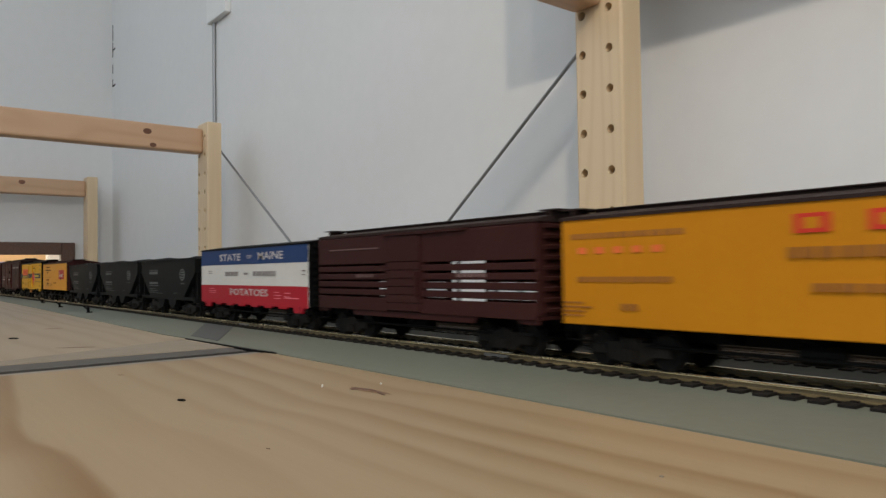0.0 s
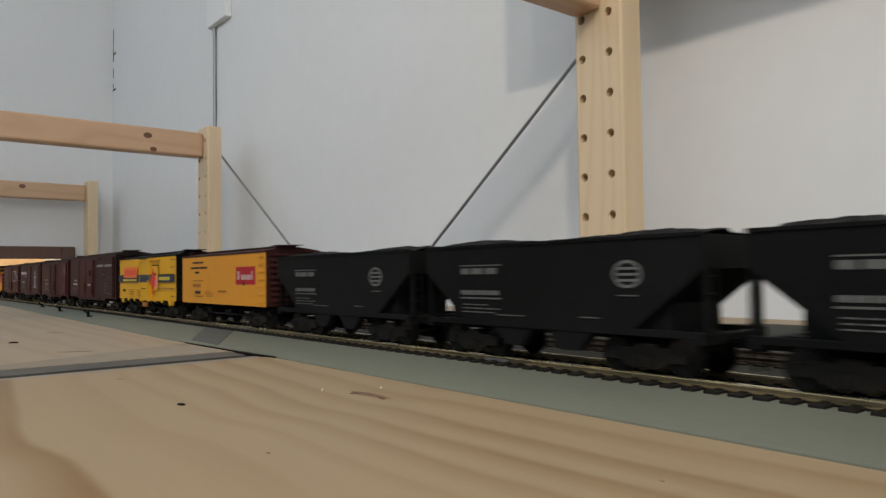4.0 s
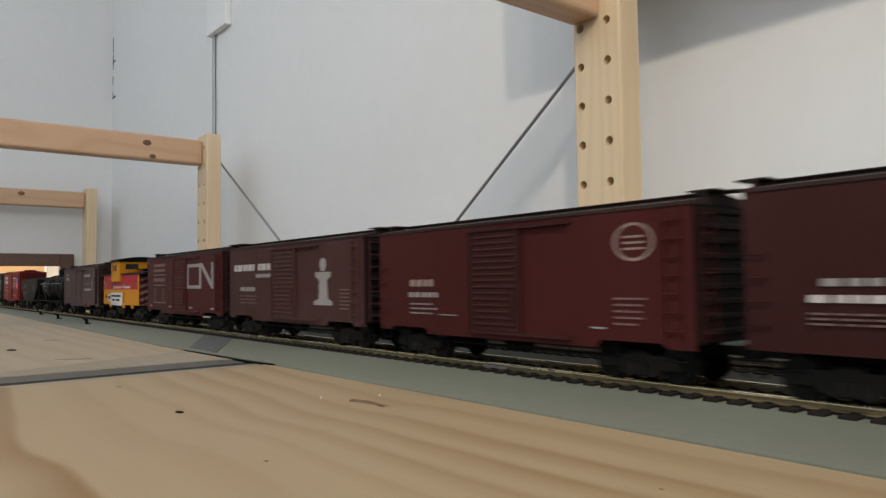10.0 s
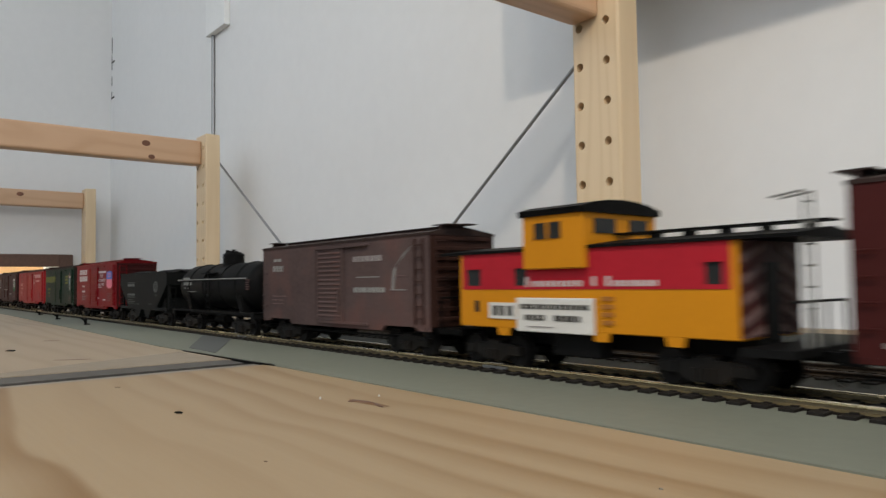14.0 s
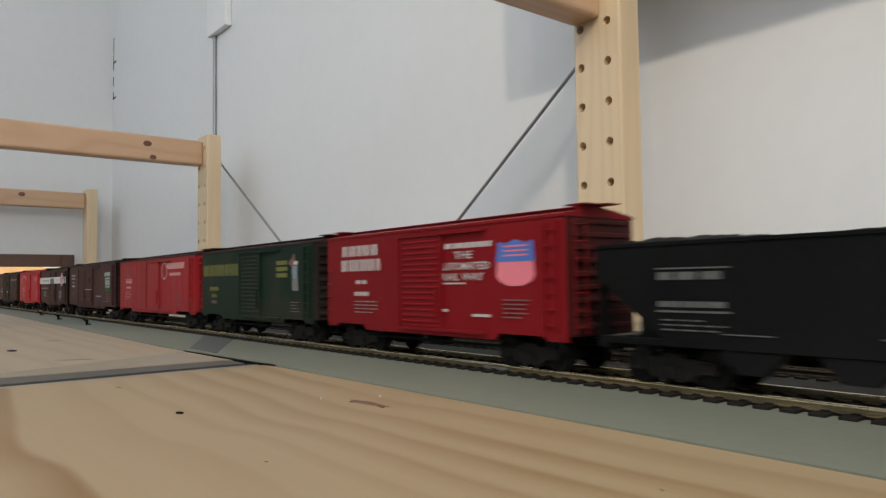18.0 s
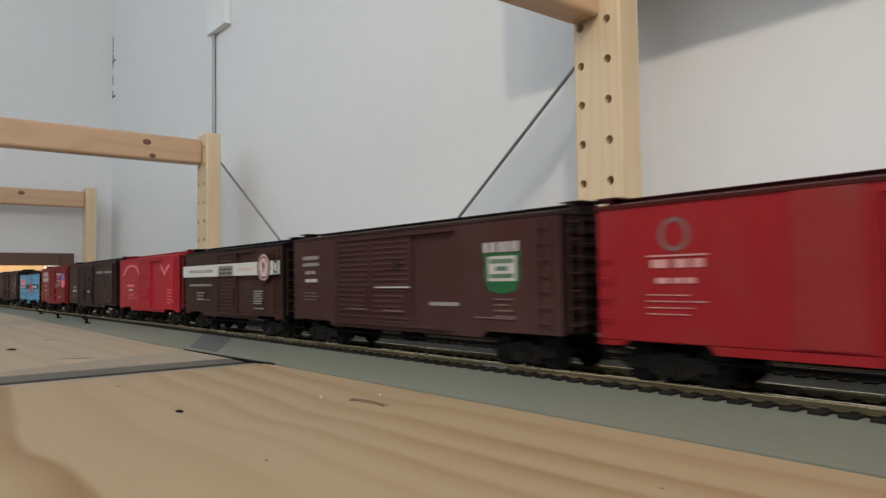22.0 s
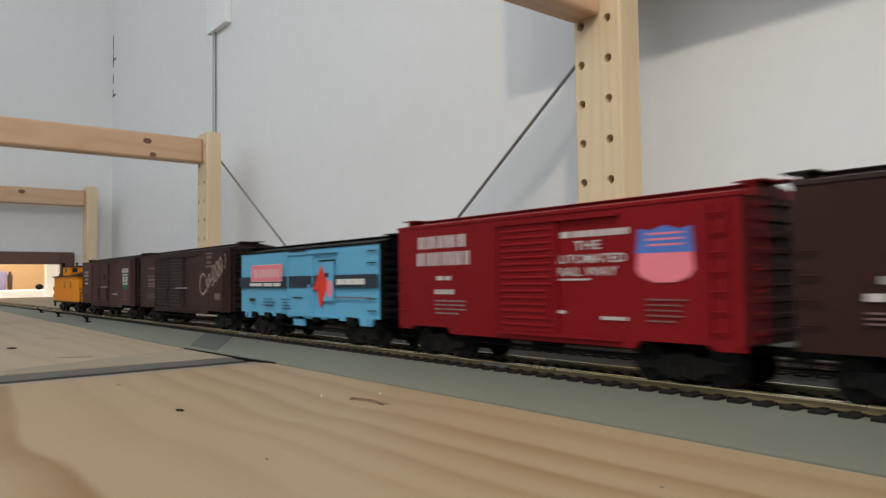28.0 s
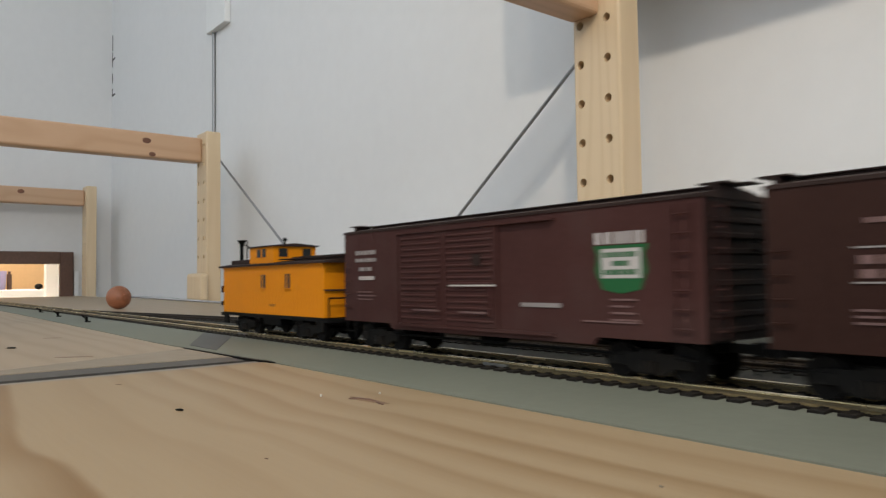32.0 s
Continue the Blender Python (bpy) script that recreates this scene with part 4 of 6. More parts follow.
            part("grab_iron", rod(B(), (-h + 0.001, -w / 2 - 0.0009, z), (-h + 0.0055, -w / 2 - 0.0009, z), 0.00025, 6), lm, car)
        bm = B()
        for i in range(7):
            z = z0 + 0.003 + (z1 - z0 - 0.006) * i / 6
            rod(bm, (h + 0.0016, -w / 2 + 0.002, z), (h + 0.0016, -w / 2 + 0.0075, z), 0.00022, 6)
        for y in (-w / 2 + 0.002, -w / 2 + 0.0075):
            rod(bm, (h + 0.0016, y, z0 + 0.001), (h + 0.0016, y, z1 - 0.002), 0.00028, 5)
        part("end_ladder", bm, lm, car)
    bm = B()
    m = Matrix.Translation((h + 0.0026, 0.006, z0 + 0.026)) @ Matrix.Rotation(radians(90), 4, "Y")
    for r in (0.0032,):
        for i in range(16):
            g, q = 2 * math.pi * i / 16, 2 * math.pi * (i + 1) / 16
            rod(bm, m @ Vector((r * math.cos(g), r * math.sin(g), 0)), m @ Vector((r * math.cos(q), r * math.sin(q), 0)), 0.0003, 5)
    for g in (0, math.pi / 2):
        rod(bm, m @ Vector((-0.0032 * math.cos(g), -0.0032 * math.sin(g), 0)), m @ Vector((0.0032 * math.cos(g), 0.0032 * math.sin(g), 0)), 0.00025, 5)
    rod(bm, (h + 0.0005, 0.006, z0 + 0.026), (h + 0.0026, 0.006, z0 + 0.026), 0.0003, 6)
    part("brake_wheel", bm, "black", car)
    bm = B()
    box(bm, -h + 0.004, h - 0.004, -0.004, 0.004, 0.0078, z0 + 0.0005, 0.0003)
    for i in range(5):
        x = -h * 0.6 + h * 1.2 * i / 4
        prism_x(bm, [(-w / 2 + 0.001, z0 - 0.0005), (-w / 2 + 0.001, z0 + 0.0005), (w / 2 - 0.001, z0 + 0.0005), (w / 2 - 0.001, z0 - 0.0005), (0.004, 0.0078), (-0.004, 0.0078)], x - 0.0006, x + 0.0006)
    part("underframe", bm, "black", car)
    part("brake_cylinder", rod(B(), (-0.004, -0.009, 0.0075), (0.006, -0.009, 0.0075), 0.0024, 12), "black", car)
    part("brake_pipe", rod(B(), (-h * 0.62, -0.0125, 0.0068), (h * 0.62, -0.0125, 0.0068), 0.0005, 6), "black", car)
    for s in (-1, 1):
        bm = B()
        for dx in (-0.003, 0.003):
            rod(bm, (s * (h - 0.005) + dx, -w / 2, z0), (s * (h - 0.005) + dx, -w / 2, z0 - 0.0045), 0.0003, 5)
        rod(bm, (s * (h - 0.005) - 0.003, -w / 2, z0 - 0.0045), (s * (h - 0.005) + 0.003, -w / 2, z0 - 0.0045), 0.0003, 5)
        part("step", bm, "black", car)
    doors = {None: [], "single": [(0.0, 0.0235)], "double": [(-0.0165, 0.0225), (0.0065, 0.0225)], "plug": [(0.0, 0.030)], "wide": [(0.0, 0.027)]}[door if not isinstance(door, tuple) else None]
    if isinstance(door, tuple):
        doors = [door[1:]] if door[0] == "one" else [door[1:3], door[3:5]]
    dm = door_mat or body
    for cx, dw in doors:
        za, zb = z0 + 0.0004, z1 - 0.0028
        bm = box(B(), cx - dw / 2, cx + dw / 2, -w / 2 - 0.0008, -w / 2 + 0.0001, za, zb, 0.0002)
        d = part("door", bm, dm, car)
        if ribs:
            m, rib = 15, None
            for i in range(m):
                if rib is None:
                    o = part("door_rib", rod(B(), (cx - dw / 2 + 0.0015, -w / 2 - 0.0008, 0), (cx + dw / 2 - 0.0015, -w / 2 - 0.0008, 0), 0.00045, 6), dm, d)
                    rib = o.data
                else:
                    o = part("door_rib", None, None, d, mesh=rib)
                o.location.z = za + 0.0022 + (zb - za - 0.0044) * i / (m - 1)
        part("door_latch", box(B(), cx + dw / 2 - 0.0032, cx + dw / 2 - 0.002, -w / 2 - 0.0017, -w / 2 - 0.0008, za + 0.004, za + 0.014), dm, d)
        for dx in (-dw / 2 - 0.0006, dw / 2 + 0.0006):
            part("door_post", box(B(), cx + dx - 0.0004, cx + dx + 0.0004, -w / 2 - 0.0012, -w / 2 + 0.0001, za, zb), dm, d)
    if doors:
        x0 = min(c - d / 2 for c, d in doors) - 0.001
        x1 = max(c + d / 2 for c, d in doors) + doors[-1][1] * 0.95
        part("door_track", box(B(), x0, x1, -w / 2 - 0.0015, -w / 2 + 0.0001, z1 - 0.0029, z1 - 0.0021), dm, car)
        part("door_track", box(B(), x0, x1, -w / 2 - 0.0012, -w / 2 + 0.0001, z0 - 0.0006, z0 + 0.0004), dm, car)
    return car, Side(car, length, z0, z1, -CAR_W / 2, wide)


L40, L50 = 0.1419, 0.1724


def long_yellow_reefer(left):
    car, s = boxcar("refrigerator_car", "yellow model refrigerator car with a brown roof", "freight car", left, L40, "yellow", "roofdark", z0=0.0119, z1=0.0432, ladders="", ladder_mat="black", ribs=False, wide=1.0, sill="plain")
    s.bars(0.026, 0.296, 0.80, 0.85, 12, "letter_rust", seed=2, gap=0.2)
    for i in range(5):
        s.rect("lettering", 0.045 + i * 0.045, 0.065 + i * 0.045, 0.66, 0.72, "letter_orange")
    s.bars(0.044, 0.269, 0.40, 0.45, 14, "letter_rust", seed=3)
    s.lines(0.005, 0.079, 0.08, 0.24, 4, "letter_rust", 0.5, 2)
    s.bars(0.152, 0.192, 0.15, 0.21, 3, "letter_rust", seed=4)
    for u in (0.49, 0.60, 0.71, 0.82):
        s.rect("lettering", u, u + 0.055, 0.76, 0.90, "letter_red")
        s.rect("lettering", u + 0.015, u + 0.04, 0.79, 0.87, "yellow")
    s.bars(0.48, 0.80, 0.58, 0.66, 12, "letter_rust", seed=5)
    s.bars(0.517, 0.80, 0.34, 0.40, 12, "letter_rust", seed=6)

def stock_car(left):
    length = 0.1385
    car, s = boxcar("stock_car", "brown slatted model stock car with open gaps", "freight car", left, length, "mineral", "roofdark", z0=0.0122, z1=0.0440, ladders="", panels=1, wide=1.0, hollow=True)
    h, w = length / 2, CAR_W
    d0, d1 = -0.0134, 0.0097
    pitch = 0.00325
    for q in (-1, 1):
        ya, yb = sorted((q * (w / 2 - 0.0002), q * (w / 2 + 0.0007)))
        # the boards of the two sides do not line up
        top, gap = (0.0315, 0.0009) if q < 0 else (0.0315 - pitch * 0.5, 0.0005)
        for x0, x1 in ((-h + 0.0005, d0 - 0.0006), (d1 + 0.0006, h - 0.0005)):
            part("letter_board", box(B(), x0, x1, ya, yb, top, 0.0428, 0.0002), "mineral", car)
            for i in range(4):
                z = top - gap - pitch * i
                part("slat", box(B(), x0, x1, ya, yb, z - pitch + gap, z, 0.0002), "mineral", car)
            part("side_sill", box(B(), x0, x1, ya, yb, 0.0122, top - gap - pitch * 4, 0.0002), "mineral", car)
            for k in range(4):
                x = x0 + (x1 - x0) * (k + 0.02) / 3.04
                yc, yd = sorted((q * (w / 2 - 0.0002), q * (w / 2 - 0.0012)))
                part("side_post", box(B(), x - 0.0005, x + 0.0005, yc, yd, 0.0150, 0.0430), "mineral", car)
        for x in (d0, d1):
            part("door_post", box(B(), x - 0.0006, x + 0.0006, ya, yb, 0.0122, 0.0430), "mineral", car)
    yd = -w / 2 - 0.0012
    d = part("door", box(B(), d0 + 0.0006, d1 - 0.0006, yd, -w / 2 - 0.0002, 0.0320, 0.0424, 0.0002), "mineral", car)
    part("door_foot", box(B(), d0 + 0.0006, d1 - 0.0006, yd, -w / 2 - 0.0002, 0.0128, 0.0158, 0.0002), "mineral", d)
    for i in range(5):
        z = 0.0161 + i * 0.0032
        part("door_slat", box(B(), d0 + 0.0006, d1 - 0.0006, yd, -w / 2 - 0.0002, z, z + 0.0029), "mineral", d)
    part("door_latch", box(B(), d1 - 0.0032, d1 - 0.0020, yd - 0.0007, yd, 0.018, 0.028), "mineral", d)
    part("door_track", box(B(), d0 - 0.001, 0.036, -w / 2 - 0.0018, -w / 2, 0.0424, 0.0432), "mineral", car)
    s.y -= 0.0007
    s.bars(0.24, 0.34, 0.43, 0.47, 5, "letter_faint", seed=2, gap=0.35)
    s.bars(0.72, 0.84, 0.43, 0.47, 5, "letter_faint", seed=3, gap=0.35)
    s.rect("lettering", 0.08, 0.36, 0.80, 0.815, "letter_faint")


def potato_car(left):
    car, s = boxcar("box_car", "model box car in blue, white and red bands", "freight car", left, 0.1385, "cream", "black", z0=0.0116, z1=0.0425, sill="tabs", end="black", ladders="", rise=0.0024, walk_on=False, ladder_mat="black", sill_mat="crimson", wide=1.55)
    s.rect("blue_band", 0, 1, 0.70, 1.0, "navy", "dark blue band")
    s.rect("red_band", 0, 1, -0.02, 0.32, "crimson", "red band")
    s.words("STATE", 0.15, 0.33, 0.77, 0.90, "letter_white")
    s.words("OF", 0.385, 0.43, 0.80, 0.86, "letter_white")
    s.words("MAINE", 0.49, 0.74, 0.77, 0.90, "letter_white")
    s.bars(0.195, 0.31, 0.49, 0.57, 6, "letter_grey", seed=4, gap=0.2)
    s.bars(0.36, 0.40, 0.51, 0.55, 3, "letter_grey", seed=4)
    s.bars(0.445, 0.665, 0.49, 0.57, 9, "letter_grey", seed=5, gap=0.2)
    s.words("POTATOES", 0.24, 0.585, 0.14, 0.26, "letter_white")
    s.lines(0.065, 0.125, 0.17, 0.28, 3, "letter_pink", 0.35)
    s.lines(0.65, 0.72, 0.11, 0.26, 3, "letter_pink", 0.3)
    s.lines(0.75, 0.82, 0.14, 0.26, 2, "letter_pink", 0.3)
    s.rect("lettering", 0.75, 0.90, 0.12, 0.135, "letter_pink")
    s.lines(0.06, 0.09, 0.54, 0.62, 2, "letter_grey", 0.4)
    s.lines(0.94, 0.975, 0.5, 0.62, 2, "letter_faint", 0.3)
    car["label"] = "model box car in blue, white and red bands"


def hopper(left, faint=False):
    length = 0.1140
    car = car_base("hopper_car", "black model coal hopper car with sloping ends", "freight car", left, length, 0.021)
    h, w = length / 2, CAR_W - 0.001
    z0, z1 = 0.0126, 0.0379
    # side sheets cut away under the sloping ends
    prof = [(-h, z1), (-h, 0.0290), (-h + 0.0215, z0), (h - 0.0215, z0), (h, 0.0290), (h, z1)]
    for y0, y1 in ((-w / 2, -w / 2 + 0.0009), (w / 2 - 0.0009, w / 2)):
        part("side", prism(B(), prof, y0, y1), "coal", car)
    for s in (-1, 1):
        bm = B()
        pts = [(s * h, z1), (s * h, 0.0290), (s * (h - 0.0215), z0), (s * (h - 0.0235), z0), (s * (h - 0.0010), 0.0305), (s * (h - 0.0010), z1)]
        prism(bm, pts, -w / 2 + 0.0009, w / 2 - 0.0009)
        part("slope_sheet", bm, "coal", car)
        for q in (-1, 1):
            part("end_post", box(B(), *sorted((s * (h - 0.0012), s * h)), q * (w / 2 - 0.0025) - 0.0007, q * (w / 2 - 0.0025) + 0.0007, 0.0105, 0.0300), "coal", car)
        bm = B()
        for i in range(4):
            z = 0.0135 + i * 0.0045
            rod(bm, (s * h, -w / 2 + 0.001, z), (s * h, -w / 2 + 0.0065, z), 0.00025, 6)
        for y in (-w / 2 + 0.001, -w / 2 + 0.0065):
            rod(bm, (s * h, y, 0.0115), (s * h, y, 0.0295), 0.0003, 5)
        part("end_ladder", bm, "coal", car)
        part("end_sill", box(B(), *sorted((s * (h - 0.003), s * h)), -w / 2, w / 2, 0.0095, 0.0122, 0.0002), "coal", car)
        # box added to close the camera's view through under the slope sheet
        part("under_slope_block", box(B(), *sorted((s * (h - 0.0240), s * (h - 0.0120))), -w / 2 + 0.0030, w / 2 - 0.0030, 0.0120, 0.0225), "coal", car)
    for i in range(9):
        x = -h + 0.0245 + (length - 0.049) * i / 8
        part("side_post", box(B(), x - 0.0006, x + 0.0006, w / 2, w / 2 + 0.0008, z0, z1 - 0.001), "coal", car)
    part("top_rim", box(B(), -h, h, -w / 2 - 0.0005, -w / 2 + 0.0010, z1 - 0.0004, z1 + 0.0005), "coal", car)
    part("top_rim", box(B(), -h, h, w / 2 - 0.0010, w / 2 + 0.0005, z1 - 0.0004, z1 + 0.0005), "coal", car)
    part("side_sill", box(B(), -h, h, -w / 2, -w / 2 + 0.0012, 0.0108, 0.0128, 0.0002), "coal", car)
    part("side_sill", box(B(), -h, h, w / 2 - 0.0012, w / 2, 0.0108, 0.0128, 0.0002), "coal", car)
    part("centre_sill", box(B(), -h + 0.003, h - 0.003, -0.003, 0.003, 0.0085, 0.0120), "coal", car)
    for cx in (-0.012, 0.012):
        for q in (-1, 1):
            part("hopper_bay", prism(B(), [(cx - 0.011, z0 + 0.001), (cx - 0.0035, 0.0052), (cx + 0.0035, 0.0052), (cx + 0.011, z0 + 0.001)], q * 0.0135 - 0.0018, q * 0.0135 + 0.0018), "coal", car)
    # heaped coal
    bm = B()
    nx, ny = 44, 12
    rng = random.Random(int(left * 1000))
    g = [[bm.verts.new((-h + 0.002 + (length - 0.004) * i / nx, -w / 2 + 0.0012 + (w - 0.0024) * j / ny,
          z1 - 0.0006 + 0.0022 * math.sin(math.pi * j / ny) * (0.6 + 0.4 * math.sin(math.pi * 3 * i / nx + rng.random() * 0.3)) + 0.0014 * rng.random())) for j in range(ny + 1)] for i in range(nx + 1)]
    for i in range(nx):
        for j in range(ny):
            bm.faces.new((g[i][j], g[i + 1][j], g[i + 1][j + 1], g[i][j + 1]))
    part("coal_load", bm, "load", car, "heaped black coal")
    s = Side(car, length, z0, z1, -w / 2, 1.5)
    m = "letter_coal"
    s.bars(0.125, 0.262, 0.62, 0.70, 3, m, "", 0.22, 3)
    s.rect("lettering", 0.122, 0.268, 0.73, 0.745, m)
    s.bars(0.125, 0.262, 0.34, 0.40, 6, m, "", 0.15, 5)
    s.rect("lettering", 0.122, 0.268, 0.285, 0.305, m)
    s.lines(0.13, 0.265, 0.10, 0.25, 3, m, 0.35)
    s.rect("lettering", 0.25, 0.35, 0.08, 0.09, m)
    s.rect("lettering", 0.55, 0.62, 0.10, 0.11, m)
    s.disc("herald", 0.725, 0.60, 0.043, m, "grey oval herald", inner=0.80, squash=0.80)
    for v in (0.53, 0.595, 0.66):
        s.rect("herald_bar", 0.690, 0.760, v - 0.012, v + 0.016, m)
    s.rect("lettering", 0.69, 0.76, 0.36, 0.37, m)
    return car


def meat_reefer(left):
    car, s = boxcar("refrigerator_car", "orange-yellow model refrigerator car with a red panel", "freight car", left, 0.1268, "amber", "mineral", z0=0.0124, z1=0.0420, sill="plain", ladder_mat="black", ladders="", end="mineral", rise=0.0026, ribs=False, wide=1.63)
    for i in range(7):
        z = 0.0150 + i * 0.0041
        part("grab_iron", rod(B(), (0.0560, -CAR_W / 2 - 0.0007, z), (0.0618, -CAR_W / 2 - 0.0007, z), 0.00025, 6), "amber", car)
    s.rect("panel", 0.585, 0.85, 0.40, 0.735, "crimson", "red panel")
    s.bars(0.61, 0.645, 0.49, 0.65, 1, "letter_white", seed=3)
    s.bars(0.66, 0.79, 0.49, 0.585, 6, "letter_white", seed=3, gap=0.35)
    s.bars(0.80, 0.815, 0.49, 0.65, 1, "letter_white", seed=5)
    s.disc("dot", 0.69, 0.42, 0.010, "letter_black")
    s.bars(0.10, 0.21, 0.84, 0.88, 6, "letter_black", seed=4)
    s.bars(0.08, 0.25, 0.73, 0.77, 10, "letter_black", seed=5)
    s.bars(0.125, 0.165, 0.63, 0.67, 3, "letter_black", seed=6)
    s.rect("lettering", 0.105, 0.205, 0.47, 0.48, "letter_black")
    s.bars(0.105, 0.185, 0.34, 0.41, 5, "letter_rust", seed=7)
    s.bars(0.125, 0.18, 0.20, 0.26, 3, "letter_black", seed=8)
    s.rect("lettering", 0.115, 0.19, 0.14, 0.15, "letter_black")
    s.lines(0.23, 0.32, 0.15, 0.28, 3, "letter_rust", 0.35, 2)
    s.bars(0.37, 0.47, 0.24, 0.28, 6, "letter_rust", seed=9)


def arrow_reefer(left, body, panel, label):
    car, s = boxcar("refrigerator_car", label, "freight car", left, 0.1374, body, "black", z0=0.0126, z1=0.0442, sill="tabs", end="black", ladders="", rise=0.0030, walk_mat="black", door=("one", 0.002, 0.024), ribs=False, wide=1.55)
    for i in range(6):
        part("grab_iron", rod(B(), (0.0610, -CAR_W / 2 - 0.0008, 0.016 + i * 0.005), (0.0675, -CAR_W / 2 - 0.0008, 0.016 + i * 0.005), 0.00028, 6), "stripe", car)
    s.y -= 0.0009
    small = "letter_black" if body == "skyblue" else "letter_rust"
    s.rect("stripe", 0, 1, 0.41, 0.59, "stripe", "dark blue stripe")
    if body == "skyblue":
        s.rect("panel_edge", 0.072, 0.278, 0.51, 0.79, "letter_palepink", slant=0.12)
    s.rect("panel", 0.075, 0.275, 0.52, 0.78, panel, "bright slanted panel", slant=0.12)
    s.bars(0.095, 0.265, 0.58, 0.71, 7, "letter_red" if panel != "letter_pink" else "letter_palepink", seed=3, gap=0.3)
    s.bars(0.065, 0.275, 0.435, 0.485, 3, "cream" if body == "skyblue" else "letter_yellow", seed=4, gap=0.1)
    s.rect("badge", 0.565, 0.655, 0.22, 0.80, body)
    s.rect("badge_edge", 0.545, 0.665, 0.785, 0.81, "black", slant=0.1)
    s.poly("arrow", [(0.565, 0.74), (0.50, 0.36), (0.53, 0.40), (0.555, 0.12), (0.60, 0.34), (0.61, 0.50)], "letter_red", "red arrowhead")
    s.rect("badge_mark", 0.59, 0.62, 0.56, 0.62, "letter_black")
    s.disc("figure", 0.625, 0.40, 0.018, "letter_pink", squash=1.6)
    s.bars(0.68, 0.905, 0.455, 0.53, 3, "cream" if body == "skyblue" else "letter_yellow", seed=6, gap=0.08)
    s.rect("line", 0.66, 0.95, 0.27, 0.285, "letter_faint")
    s.bars(0.33, 0.45, 0.955, 0.975, 5, "letter_black", seed=6)
    s.lines(0.155, 0.235, 0.12, 0.27, 3, small, 0.3, 3)
    s.lines(0.28, 0.34, 0.08, 0.27, 4, small, 0.3, 4)
    s.bars(0.065, 0.10, 0.18, 0.23, 2, "letter_black", seed=9)
    s.bars(0.36, 0.43, 0.25, 0.27, 3, "letter_black", seed=9)
    for x in (-0.052, -0.036, -0.022, 0.016, 0.030, 0.046):
        part("sill_slot", box(B(), x - 0.003, x + 0.003, -CAR_W / 2 - 0.0004, -CAR_W / 2 + 0.0008, 0.0098, 0.0128), "black", car)
    part("placard", box(B(), -0.006, 0.004, -CAR_W / 2 - 0.0003, -CAR_W / 2 + 0.001, 0.0074, 0.0105), "letter_rust" if body != "skyblue" else "skyblue", car)


def valley_car(left, body, door_mat):
    car, s = boxcar("box_car", "long brown model box car with double ribbed doors", "freight car", left, L50, body, "roofdark", z0=0.0113, z1=0.0492, door=("two", -0.0309, 0.0270, -0.0031, 0.0270), door_mat=door_mat, wide=1.78)
    s.y -= 0.0003
    s.bars(0.49, 0.64, 0.735, 0.79, 6, "letter_grey", seed=3)
    s.bars(0.68, 0.875, 0.735, 0.785, 6, "letter_grey", seed=4)
    s.disc("diamond", 0.66, 0.565, 0.020, "letter_black", "small dark herald", seg=4)
    s.rect("diamond_line", 0.64, 0.68, 0.545, 0.558, "letter_grey")
    s.bars(0.06, 0.11, 0.395, 0.44, 3, "letter_grey", seed=5)
    s.bars(0.05, 0.115, 0.30, 0.345, 4, "letter_white", seed=6)
    s.lines(0.05, 0.13, 0.17, 0.26, 3, "letter_faint", 0.5, 6)
    s.lines(0.68, 0.76, 0.13, 0.40, 4, "letter_faint", 0.28, 7)
    s.rect("lettering", 0.78, 0.83, 0.10, 0.112, "letter_grey")
    (x, z) = s.at(0.35, 0.31)
    part("placard", box(B(), x - 0.003, x + 0.003, s.y - 0.0018, s.y - 0.0005, z - 0.0008, z + 0.0008), "letter_white", car)
    (x, z) = s.at(0.36, 0.60)
    part("placard", box(B(), x - 0.002, x + 0.002, s.y - 0.0018, s.y - 0.0005, z - 0.002, z + 0.002), "roofdark", car)


def oval_car(left):
    car, s = boxcar("box_car", "maroon model box car with a white oval herald", "freight car", left, L40, "maroon", "roofdark", z1=0.0480, door=("one", -0.0028, 0.0230), door_mat="mineral", wide=1.48)
    s.disc("herald", 0.822, 0.745, 0.047, "letter_script", "white oval herald with bars", inner=0.86, squash=0.80)
    for v in (0.69, 0.735, 0.78):
        s.rect("herald_bar", 0.790, 0.854, v - 0.005, v + 0.012, "letter_script")
    s.bars(0.105, 0.185, 0.42, 0.49, 4, "letter_script", seed=3)
    s.bars(0.10, 0.20, 0.31, 0.36, 5, "letter_grey", seed=4)
    s.lines(0.105, 0.20, 0.14, 0.28, 3, "letter_grey", 0.4, 3)
    s.rect("lettering", 0.20, 0.26, 0.135, 0.145, "letter_grey")
    s.lines(0.76, 0.86, 0.12, 0.36, 5, "letter_faint", 0.4, 5)
    s.rect("lettering", 0.69, 0.73, 0.085, 0.098, "letter_grey")


